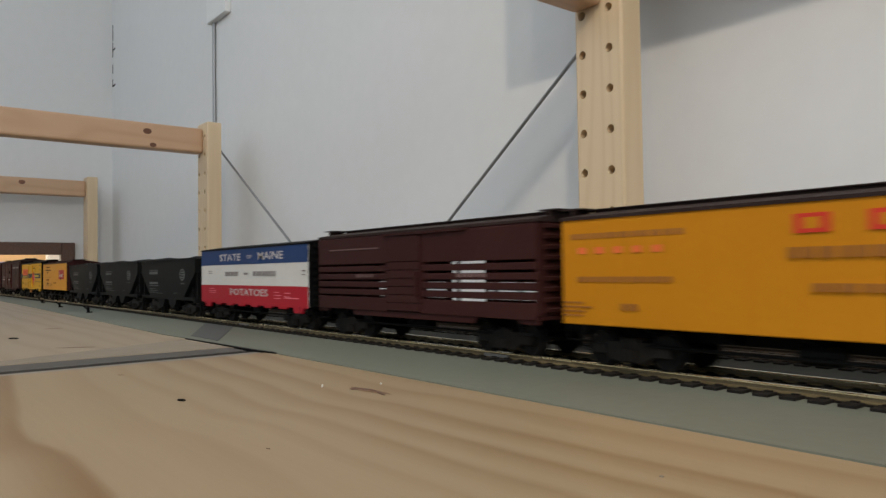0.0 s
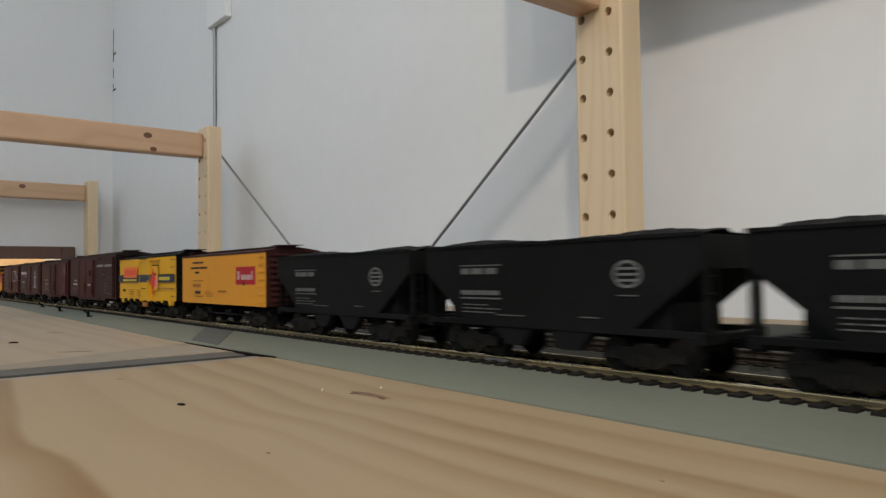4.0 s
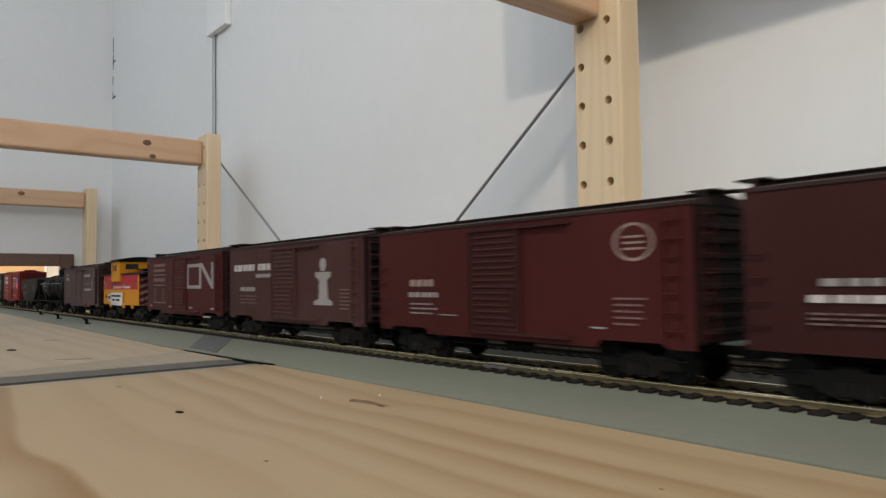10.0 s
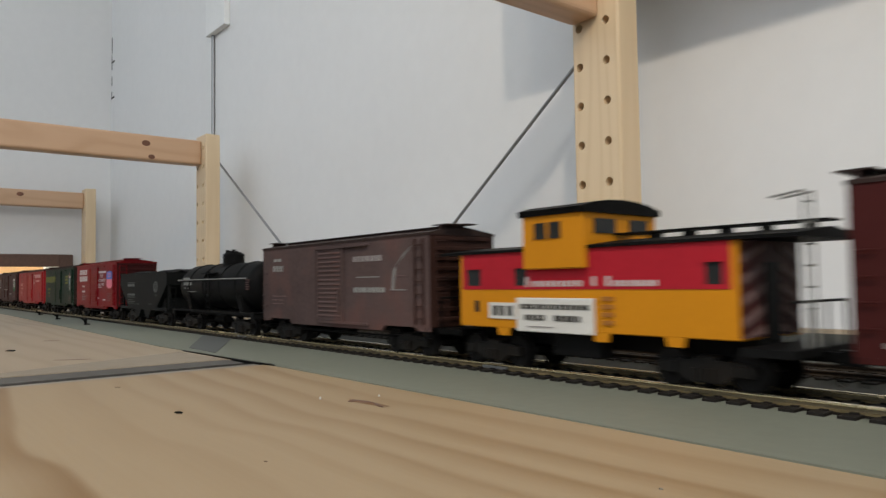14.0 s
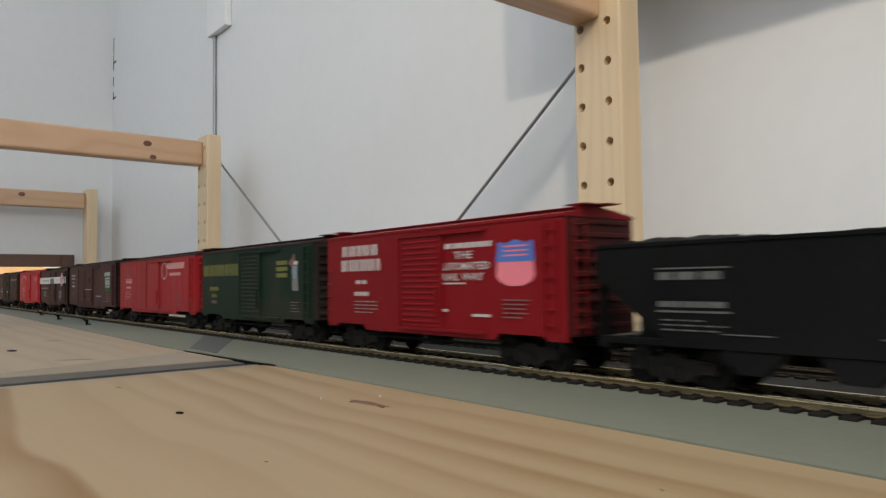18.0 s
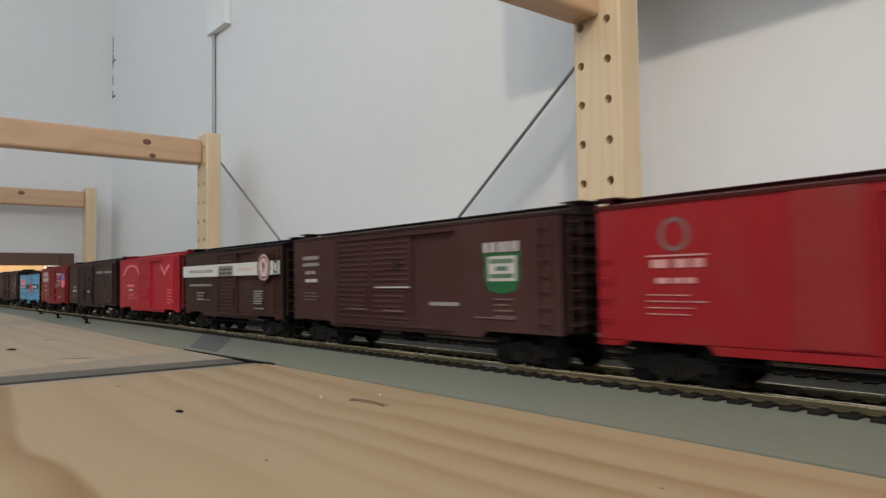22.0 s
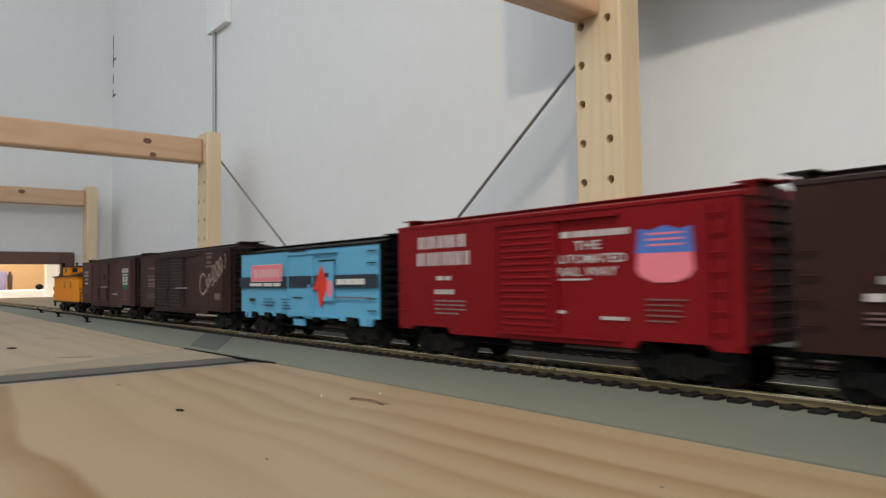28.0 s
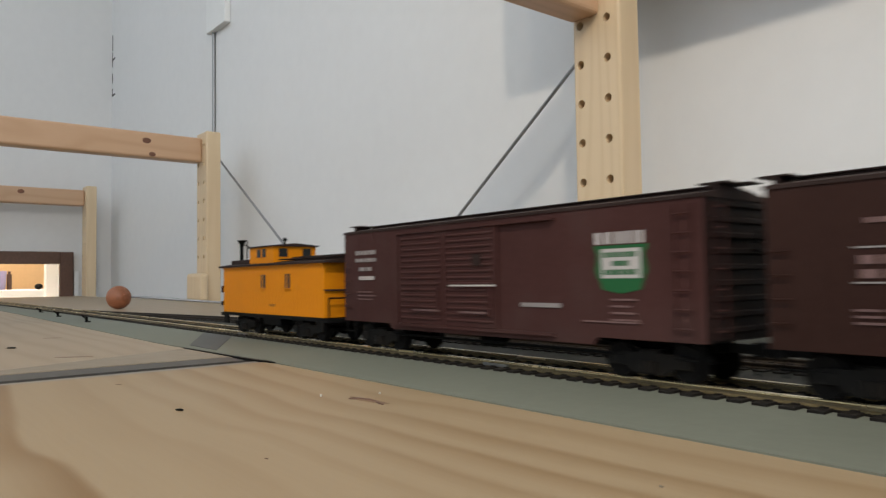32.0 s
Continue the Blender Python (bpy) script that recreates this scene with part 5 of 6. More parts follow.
def i_car(left):
    car, s = boxcar("box_car", "brown model box car with a pale bracket-shaped emblem", "freight car", left, L40, "umber", "roofdark", z1=0.0485, door=("one", -0.0025, 0.0243), door_mat="umber", end="endshade", wide=1.69)
    s.bars(0.03, 0.155, 0.655, 0.75, 4, "letter_white", seed=3, gap=0.10)
    s.bars(0.18, 0.355, 0.655, 0.75, 5, "letter_white", seed=4, gap=0.10)
    s.rect("panel", 0.165, 0.355, 0.555, 0.605, "letter_grey")
    s.bars(0.065, 0.16, 0.36, 0.42, 6, "letter_grey", seed=5, gap=0.2)
    s.lines(0.065, 0.18, 0.18, 0.33, 3, "letter_faint", 0.4, 5)
    s.disc("emblem_dot", 0.650, 0.690, 0.020, "letter_grey", "pale grey dot", squash=1.1)
    s.poly("emblem", [(0.58, 0.19), (0.725, 0.19), (0.725, 0.235), (0.69, 0.27), (0.682, 0.50), (0.712, 0.54), (0.712, 0.60), (0.592, 0.60), (0.592, 0.54), (0.622, 0.50), (0.618, 0.27), (0.58, 0.235)], "letter_grey", "pale grey bracket-shaped emblem")
    s.lines(0.79, 0.88, 0.15, 0.42, 6, "letter_faint", 0.35, 5)
    s.lines(0.30, 0.33, 0.30, 0.34, 1, "letter_faint", 0.5, 5)


def worm_car(left):
    car, s = boxcar("box_car", "maroon model box car with a large bent-line emblem", "freight car", left, L40, "maroon", "roofdark", z1=0.0485, door=("one", -0.0005, 0.0235), door_mat="maroon", wide=1.0)
    for u0, u1, v0, v1 in ((0.587, 0.605, 0.40, 0.82), (0.587, 0.76, 0.40, 0.455), (0.587, 0.76, 0.765, 0.82), (0.742, 0.762, 0.40, 0.82), (0.884, 0.904, 0.40, 0.83)):
        s.rect("emblem_bar", u0, u1, v0, v1, "letter_grey")
    s.poly("emblem_bar", [(0.742, 0.83), (0.772, 0.83), (0.904, 0.46), (0.904, 0.40), (0.885, 0.40)], "letter_grey")
    for i, v in enumerate((0.82, 0.72)):
        s.bars(0.105, 0.28, v, v + 0.05, 8, "letter_faint", seed=i + 2)
    for v in (0.655, 0.46, 0.13):
        s.rect("lettering", 0.105, 0.285, v, v + 0.012, "letter_grey")
    s.bars(0.105, 0.28, 0.53, 0.60, 8, "letter_faint", seed=5)
    s.lines(0.105, 0.155, 0.17, 0.43, 5, "letter_faint", 0.4, 6)
    s.lines(0.235, 0.28, 0.17, 0.43, 5, "letter_faint", 0.4, 7)
    for u in (0.045, 0.34, 0.62, 0.88):
        s.rect("lettering", u, u + 0.03, 0.055, 0.085, "letter_grey")


def red_caboose(left):
    length = 0.1035
    car = car_base("wide_caboose", "red and yellow model caboose with a wide cupola", "caboose", left - 0.006, length + 0.024, 0.024)
    car.location.x = left + length / 2
    h, w, z0, z1 = length / 2, CAR_W - 0.001, 0.0130, 0.0382
    part("body", box(B(), -h, h, -w / 2, w / 2, z0, z1, 0.0003), "yellow", car)
    part("roof", prism_x(B(), roof_pts(w + 0.001, z1, 0.0022), -h - 0.010, h + 0.016), "black", car)
    bm = B()
    for y in (-0.002, 0.002):
        box(bm, 0.006, h + 0.016, y - 0.0016, y + 0.0016, z1 + 0.0036, z1 + 0.0041)
    for i in range(5):
        box(bm, 0.018 + i * 0.011, 0.0188 + i * 0.011, -0.003, 0.003, z1 + 0.0018, z1 + 0.0036)
    part("running_board", bm, "black", car)
    cw = w / 2 + 0.0022
    part("cupola", box(B(), -0.0185, 0.0060, -cw, cw, 0.0318, 0.0486, 0.0004), "yellow", car)
    part("cupola_roof", prism_x(B(), [(-cw - 0.0008, 0.0482), (-cw - 0.0010, 0.0500), (-cw * 0.75, 0.0514), (-cw * 0.4, 0.0522), (0, 0.0525), (cw * 0.4, 0.0522), (cw * 0.75, 0.0514), (cw + 0.0010, 0.0500), (cw + 0.0008, 0.0482)], -0.0194, 0.0072), "black", car)
    for x0, x1 in ((-0.0130, -0.0085), (-0.0070, -0.0025)):
        win = part("cupola_window", box(B(), x0, x1, -cw - 0.0003, -cw + 0.0006, 0.0410, 0.0460), "glass", car, "dark glass pane")
        part("window_frame", box(B(), x0 - 0.0004, x0, -cw - 0.0006, -cw + 0.0004, 0.0405, 0.0465), "yellow", win)
    part("cupola_window", box(B(), 0.0056, 0.0064, -0.013, -0.003, 0.0422, 0.0466), "glass", car, "dark glass pane")
    part("cupola_window", box(B(), 0.0056, 0.0064, 0.004, 0.013, 0.0422, 0.0466), "glass", car, "dark glass pane")
    s = Side(car, length, z0, z1, -w / 2, 1.47)
    s.rect("red_band", 0.012, 0.975, 0.50, 1.0, "crimson", "red band")
    for u0, u1 in ((0.03, 0.075), (0.20, 0.24), (0.885, 0.945)):
        win = s.rect("side_window", u0, u1, 0.55, 0.77, "glass", "dark glass pane")
        (x0, za), (x1, zb) = s.at(u0, 0.55), s.at(u1, 0.77)
        part("window_frame", box(B(), x0 - 0.0004, x1 + 0.0004, s.y - 0.0009, s.y - 0.0001, zb, zb + 0.0006), "crimson", win)
    s.bars(0.235, 0.255, 0.53, 0.66, 1, "letter_white", seed=3)
    s.bars(0.262, 0.445, 0.535, 0.605, 10, "letter_white", seed=3, gap=0.35)
    s.bars(0.475, 0.492, 0.54, 0.65, 1, "letter_white", seed=4)
    s.bars(0.525, 0.545, 0.535, 0.65, 1, "letter_white", seed=4)
    s.bars(0.552, 0.715, 0.535, 0.60, 9, "letter_white", seed=4, gap=0.35)
    sg = part("sign_board", box(B(), -h + 0.280 * length, -h + 0.580 * length, -w / 2 - 0.0012, -w / 2 - 0.0002, z0 - 0.0006, z0 + 0.0100, 0.0002), "cream", car, "white sign board")
    s2 = Side(car, length, z0, z1, -w / 2 - 0.0012, 1.47)
    s2.bars(0.225, 0.475, 0.26, 0.32, 13, "letter_black", seed=4)
    s2.bars(0.24, 0.315, 0.12, 0.19, 4, "letter_black", seed=5)
    s2.bars(0.345, 0.445, 0.12, 0.19, 5, "letter_black", seed=6)
    s2.rect("lettering", 0.25, 0.34, 0.04, 0.05, "letter_grey")
    s.rect("placard", 0.105, 0.20, 0.12, 0.33, "cream")
    for u in (0.118, 0.142, 0.17):
        s.rect("placard_mark", u, u + 0.018, 0.16, 0.29, "letter_black")
    s.bars(0.055, 0.075, 0.20, 0.35, 1, "letter_black")
    for v in (0.10, 0.19, 0.28, 0.37):
        s.rect("lettering", 0.51, 0.55, v, v + 0.05, "letter_rust")
    for x in (-0.030, 0.010, 0.034):
        part("sill_bracket", prism(B(), [(x - 0.0030, z0 + 0.0002), (x - 0.0022, 0.0106), (x + 0.0022, 0.0106), (x + 0.0030, z0 + 0.0002)], -w / 2, -w / 2 + 0.001), "yellow", car)
    # fore end with slanting white stripes, their colour dimmed to pink for shade, and its platform
    part("end_panel", box(B(), h - 0.0002, h + 0.0003, -w / 2 + 0.0004, w / 2 - 0.0004, z0 + 0.0006, z1 - 0.0006), "maroon", car)
    for i in range(5):
        for side in (-1, 1):
            z = z0 + 0.0015 + i * 0.0052
            pts = [(side * 0.0042, z), (side * 0.0042, z + 0.0022), (side * 0.0145, z - 0.0035 + 0.0022), (side * 0.0145, z - 0.0035)]
            pts = [(y, min(max(q, z0 + 0.0006), z1 - 0.001)) for y, q in pts]
            if max(q for _, q in pts) - min(q for _, q in pts) > 0.001:
                part("end_stripe", prism_x(B(), pts, h + 0.0002, h + 0.0006), "letter_faint", car, "white slanting stripe dimmed to pink for shade")
    part("end_door", box(B(), h, h + 0.0007, -0.0035, 0.0035, z0, z1 - 0.006), "black", car)
    for s_ in (-1, 1):
        x0, x1 = sorted((s_ * h, s_ * (h + 0.013)))
        part("platform", box(B(), x0, x1, -w / 2, w / 2, 0.0095, 0.0115), "black", car)
        for y in (-w / 2 + 0.001, w / 2 - 0.001, -0.004, 0.004):
            part("railing_post", rod(B(), (s_ * (h + 0.012), y, 0.0112), (s_ * (h + 0.012), y, 0.0225), 0.00035, 6), "black", car)
        part("railing", rod(B(), (s_ * (h + 0.012), -w / 2 + 0.001, 0.0225), (s_ * (h + 0.012), w / 2 - 0.001, 0.0225), 0.00035, 6), "black", car)
    bm = B()
    for y in (-0.011, -0.006):
        rod(bm, (h + 0.0138, y, 0.012), (h + 0.0138, y, 0.0485), 0.0003, 6)
    for i in range(7):
        rod(bm, (h + 0.0138, -0.011, 0.016 + i * 0.005), (h + 0.0138, -0.006, 0.016 + i * 0.005), 0.00025, 6)
    rod(bm, (h + 0.0138, -0.011, 0.0485), (h + 0.006, -0.011, 0.0475), 0.0003, 6)
    rod(bm, (h + 0.0138, -0.006, 0.0485), (h + 0.006, -0.006, 0.0475), 0.0003, 6)
    part("end_ladder", bm, "letter_dim", car)
    part("underframe", box(B(), -h, h, -0.006, 0.006, 0.0078, z0 + 0.0003), "black", car)
    part("battery_box", box(B(), -0.010, 0.008, -0.014, -0.007, 0.0055, z0 + 0.0002, 0.0003), "black", car)


def weathered_car(left):
    car, s = boxcar("box_car", "weathered grey-brown model box car with worn lettering", "freight car", left, L40, "weathered", "roofdark", z1=0.0468, door=("one", -0.0017, 0.0220), door_mat="weathered", ribs=True, end="brown", ladder_mat="brown", wide=1.41)
    s.bars(0.065, 0.115, 0.80, 0.84, 2, "letter_dim", seed=2)
    s.bars(0.06, 0.125, 0.66, 0.74, 3, "letter_dim", seed=3)
    s.bars(0.545, 0.72, 0.735, 0.80, 7, "letter_grey", seed=5, gap=0.35)
    s.rect("lettering", 0.56, 0.70, 0.545, 0.556, "letter_dim")
    s.bars(0.545, 0.74, 0.37, 0.43, 8, "letter_dim", seed=6, gap=0.35)
    s.poly("chalk_arrow", [(0.775, 0.40), (0.785, 0.62), (0.85, 0.80), (0.90, 0.88), (0.88, 0.84), (0.80, 0.66), (0.787, 0.40)], "letter_dim")
    s.rect("chalk_line", 0.77, 0.86, 0.395, 0.405, "letter_dim")
    s.rect("chalk_line", 0.79, 0.86, 0.55, 0.558, "letter_faint")
    s.lines(0.06, 0.15, 0.20, 0.36, 3, "letter_faint", 0.25, 4)


def tank_car(left):
    length = 0.1300
    car = car_base("tank_car", "black model tank car with a centre dome", "freight car", left, length, 0.024)
    h, w = length / 2, CAR_W
    zc, r = 0.0275, 0.0142
    bm = B()
    prof = [(-h + 0.0070, 0.0), (-h + 0.0073, 0.55), (-h + 0.0085, 0.82), (-h + 0.0105, 0.96), (-h + 0.013, 1.0)]
    prof = prof + [(-x, f) for x, f in prof[::-1]]
    seg, rings = 32, []
    for x, f in prof:
        rings.append([bm.verts.new((x, r * max(f, 0.02) * math.cos(2 * math.pi * i / seg), zc + r * max(f, 0.02) * math.sin(2 * math.pi * i / seg))) for i in range(seg)])
    for p, q in zip(rings, rings[1:]):
        for i in range(seg):
            bm.faces.new((p[i], p[(i + 1) % seg], q[(i + 1) % seg], q[i]))
    bm.faces.new(rings[0])
    bm.faces.new(rings[-1])
    bmesh.ops.recalc_face_normals(bm, faces=bm.faces[:])
    part("tank", bm, "black", car, smooth=True)
    for x in (-0.037, -0.013, 0.013, 0.037):
        bm = B()
        for i in range(24):
            a, b = math.pi * 2 * i / 24, math.pi * 2 * (i + 1) / 24
            rod(bm, (x, (r + 0.0002) * math.cos(a), zc + (r + 0.0002) * math.sin(a)), (x, (r + 0.0002) * math.cos(b), zc + (r + 0.0002) * math.sin(b)), 0.0004, 5)
        part("tank_band", bm, "black", car)
    d = part("dome", rod(B(), (0.0015, 0, zc + r * 0.85), (0.0015, 0, zc + r + 0.0056), 0.0066, 24), "black", car, smooth=False)
    part("dome_lid", rod(B(), (0.0015, 0, zc + r + 0.0056), (0.0015, 0, zc + r + 0.0070), 0.0066, 20, 0.0048), "black", d)
    part("dome_hatch", rod(B(), (0.0015, 0, zc + r + 0.0070), (0.0015, 0, zc + r + 0.0078), 0.003, 14), "black", d)
    for x in (-0.0035, 0.0060):
        part("safety_valve", rod(B(), (x, -0.002, zc + r + 0.0056), (x, -0.002, zc + r + 0.0086), 0.0012, 8), "black", d)
    part("dome_platform", box(B(), -0.013, 0.007, -0.0155, -0.0120, zc + r * 0.55, zc + r * 0.55 + 0.0006), "black", car)
    for s in (-1, 1):
        part("handrail", rod(B(), (-h + 0.010, s * 0.0153, zc + 0.0045), (h - 0.010, s * 0.0153, zc + 0.0045), 0.00032, 6), "letter_dim", car, "thin grey handrail")
    for i in range(5):
        x = -h + 0.014 + i * (length - 0.028) / 4
        part("handrail_post", rod(B(), (x, -0.0140, zc + 0.0035), (x, -0.0154, zc + 0.0045), 0.0003, 5), "black", car)
    part("frame", box(B(), -h, h, -0.0040, 0.0040, 0.0090, 0.0128, 0.0003), "black", car)
    for s in (-1, 1):
        part("running_board", box(B(), -h, h, s * 0.0130 - 0.0028, s * 0.0130 + 0.0028, 0.0118, 0.0128), "black", car)
        part("end_sill", box(B(), *sorted((s * (h - 0.004), s * h)), -w / 2 + 0.0005, w / 2 - 0.0005, 0.0095, 0.0130, 0.0003), "black", car)
        part("saddle", prism_x(B(), [(-0.012, 0.0126), (-0.0135, 0.0225), (0.0135, 0.0225), (0.012, 0.0126)], s * (h - 0.024) - 0.003, s * (h - 0.024) + 0.003), "black", car)
        part("brake_wheel", rod(B(), (s * (h - 0.001), 0.010, 0.0220), (s * (h - 0.0006), 0.010, 0.0220), 0.003, 14), "black", car)
    bm = B()
    for dx in (-0.0027, 0.0027):
        rod(bm, (-0.003 + dx, -0.0148, 0.0125), (-0.003 + dx, -0.0148, zc + 0.009), 0.0003, 5)
    for i in range(6):
        rod(bm, (-0.0057, -0.0149, 0.015 + i * 0.0038), (-0.0003, -0.0149, 0.015 + i * 0.0038), 0.00025, 5)
    part("ladder", bm, "black", car)
    s = Side(car, length, zc - r, zc + r, -r * 0.985, 1.68)
    s.bars(0.085, 0.145, 0.655, 0.715, 4, "letter_dim", seed=2)
    s.bars(0.085, 0.165, 0.535, 0.605, 5, "letter_dim", seed=3)
    s.bars(0.09, 0.155, 0.46, 0.485, 2, "letter_dim", seed=3, gap=0.5)
    s.rect("lettering", 0.13, 0.20, 0.385, 0.40, "letter_dim")
    s.lines(0.84, 0.90, 0.44, 0.66, 5, "letter_faint", 0.4, 3)
    part("brake_cylinder", rod(B(), (-0.008, -0.006, 0.0075), (0.006, -0.006, 0.0075), 0.0024, 12), "black", car)


def shield_car(left):
    # maroon ends: the body's red with the gap's shade put into the colour
    car, s = boxcar("box_car", "red model box car with a blue and pink shield", "freight car", left, L40, "red", "red", z1=0.0486, door=("one", -0.001, 0.0250), door_mat="red", ribs=True, end="maroon", wide=1.53)
    s.bars(0.0625, 0.213, 0.77, 0.89, 5, "letter_white", seed=2, gap=0.28)
    s.bars(0.059, 0.222, 0.60, 0.73, 7, "letter_white", seed=3, gap=0.28)
    s.bars(0.118, 0.165, 0.455, 0.495, 2, "letter_white", seed=4)
    s.bars(0.112, 0.172, 0.32, 0.365, 4, "letter_white", seed=5)
    s.lines(0.112, 0.21, 0.13, 0.29, 4, "letter_grey", 0.35, 3)
    s.bars(0.456, 0.69, 0.78, 0.83, 9, "letter_white", seed=6)
    s.words("THE", 0.53, 0.605, 0.68, 0.75, "letter_white")
    s.words("AUTOMATED", 0.464, 0.678, 0.575, 0.645, "letter_white")
    s.words("RAIL WAY", 0.48, 0.653, 0.475, 0.545, "letter_white")
    s.rect("lettering", 0.485, 0.572, 0.44, 0.455, "letter_white")
    s.poly("shield", [(0.712, 0.630), (0.707, 0.510), (0.72, 0.460), (0.757, 0.420), (0.815, 0.420), (0.855, 0.460), (0.868, 0.510), (0.863, 0.630)], "letter_pink", "pale pink lower half of a shield")
    s.poly("shield_top", [(0.707, 0.630), (0.717, 0.810), (0.745, 0.790), (0.788, 0.825), (0.83, 0.790), (0.86, 0.810), (0.868, 0.630)], "letter_blue", "blue top of a shield")
    for v in (0.68, 0.72, 0.76):
        s.rect("shield_line", 0.74, 0.84, v, v + 0.014, "letter_pink")
    s.lines(0.735, 0.847, 0.14, 0.33, 5, "letter_faint", 0.35, 5)
    s.bars(0.465, 0.505, 0.175, 0.20, 2, "letter_white", seed=9)
    s.bars(0.605, 0.68, 0.14, 0.165, 5, "letter_white", seed=9)


def green_car(left):
    # ends in the dark roof colour, for the shade between cars
    car, s = boxcar("box_car", "dark green model box car with dusty brown weathering", "freight car", left, L40, "green", "roofdark", z1=0.0484, door=("one", 0.0006, 0.0247), door_mat="green", end="roofdark", wide=1.58)
    s.wide = 1.0
    s.bars(0.02, 0.395, 0.61, 0.79, 11, "letter_olive", seed=2, gap=0.30)
    s.bars(0.09, 0.19, 0.38, 0.44, 5, "letter_olive", seed=3)
    s.bars(0.11, 0.17, 0.27, 0.32, 3, "letter_olive", seed=4)
    s.bars(0.11, 0.17, 0.17, 0.22, 3, "letter_faint", seed=5)
    for v in (0.56, 0.645, 0.73):
        s.bars(0.728, 0.815, v, v + 0.055, 3, "letter_olive", seed=int(v * 90), gap=0.15)
    s.poly("emblem_top", [(0.822, 0.735), (0.832, 0.79), (0.850, 0.80), (0.856, 0.86), (0.868, 0.86), (0.872, 0.79), (0.893, 0.765), (0.888, 0.715), (0.85, 0.70)], "letter_faint", "faded pink top of an emblem")
    s.poly("emblem_brow", [(0.862, 0.725), (0.866, 0.77), (0.893, 0.760), (0.889, 0.72)], "letter_palepink")
    s.poly("emblem_mid", [(0.853, 0.57), (0.850, 0.70), (0.888, 0.71), (0.885, 0.57)], "letter_slate", "slate blue middle of an emblem")
    s.poly("emblem", [(0.854, 0.38), (0.854, 0.57), (0.886, 0.57), (0.890, 0.38)], "letter_dim", "pale foot of an emblem")
    for u in (0.864, 0.876):
        s.rect("emblem_gap", u, u + 0.003, 0.39, 0.54, "green")
    s.lines(0.84, 0.90, 0.10, 0.26, 4, "letter_faint", 0.3, 4)


def plug_car(left):
    car, s = boxcar("box_car", "long bright red model box car with faded patches", "freight car", left, L50, "brightred", "maroon", z1=0.0485, door=("one", 0.0022, 0.0270), door_mat="brightred", ribs=False, wide=1.83)
    s.disc("herald", 0.085, 0.765, 0.026, "letter_faint", inner=0.75)
    s.bars(0.06, 0.12, 0.53, 0.59, 3, "letter_salmon", seed=2)
    s.rect("lettering", 0.055, 0.12, 0.61, 0.622, "letter_salmon")
    s.bars(0.065, 0.11, 0.42, 0.46, 3, "letter_salmon", seed=8)
    s.lines(0.055, 0.12, 0.20, 0.38, 4, "letter_salmon", 0.22, 2)
    s.disc("herald", 0.51, 0.745, 0.036, "letter_salmon", "faded ring herald", inner=0.78)
    s.bars(0.545, 0.81, 0.775, 0.885, 9, "letter_salmon", seed=4, gap=0.12)
    s.bars(0.585, 0.745, 0.65, 0.705, 8, "letter_salmon", seed=5, gap=0.15)
    s.bars(0.345, 0.405, 0.515, 0.54, 4, "letter_white", seed=6)
    s.rect("lettering", 0.365, 0.385, 0.61, 0.625, "letter_pink")
    s.bars(0.39, 0.42, 0.30, 0.33, 2, "letter_pink", seed=6)
    s.disc("door_wheel", 0.37, 0.40, 0.018, "maroon", inner=0.7)
    s.lines(0.70, 0.77, 0.12, 0.38, 5, "letter_faint", 0.3, 4)
    s.rect("patch", 0.205, 0.275, 0.02, 0.98, "fadedred", "faded brown patch on the red side")


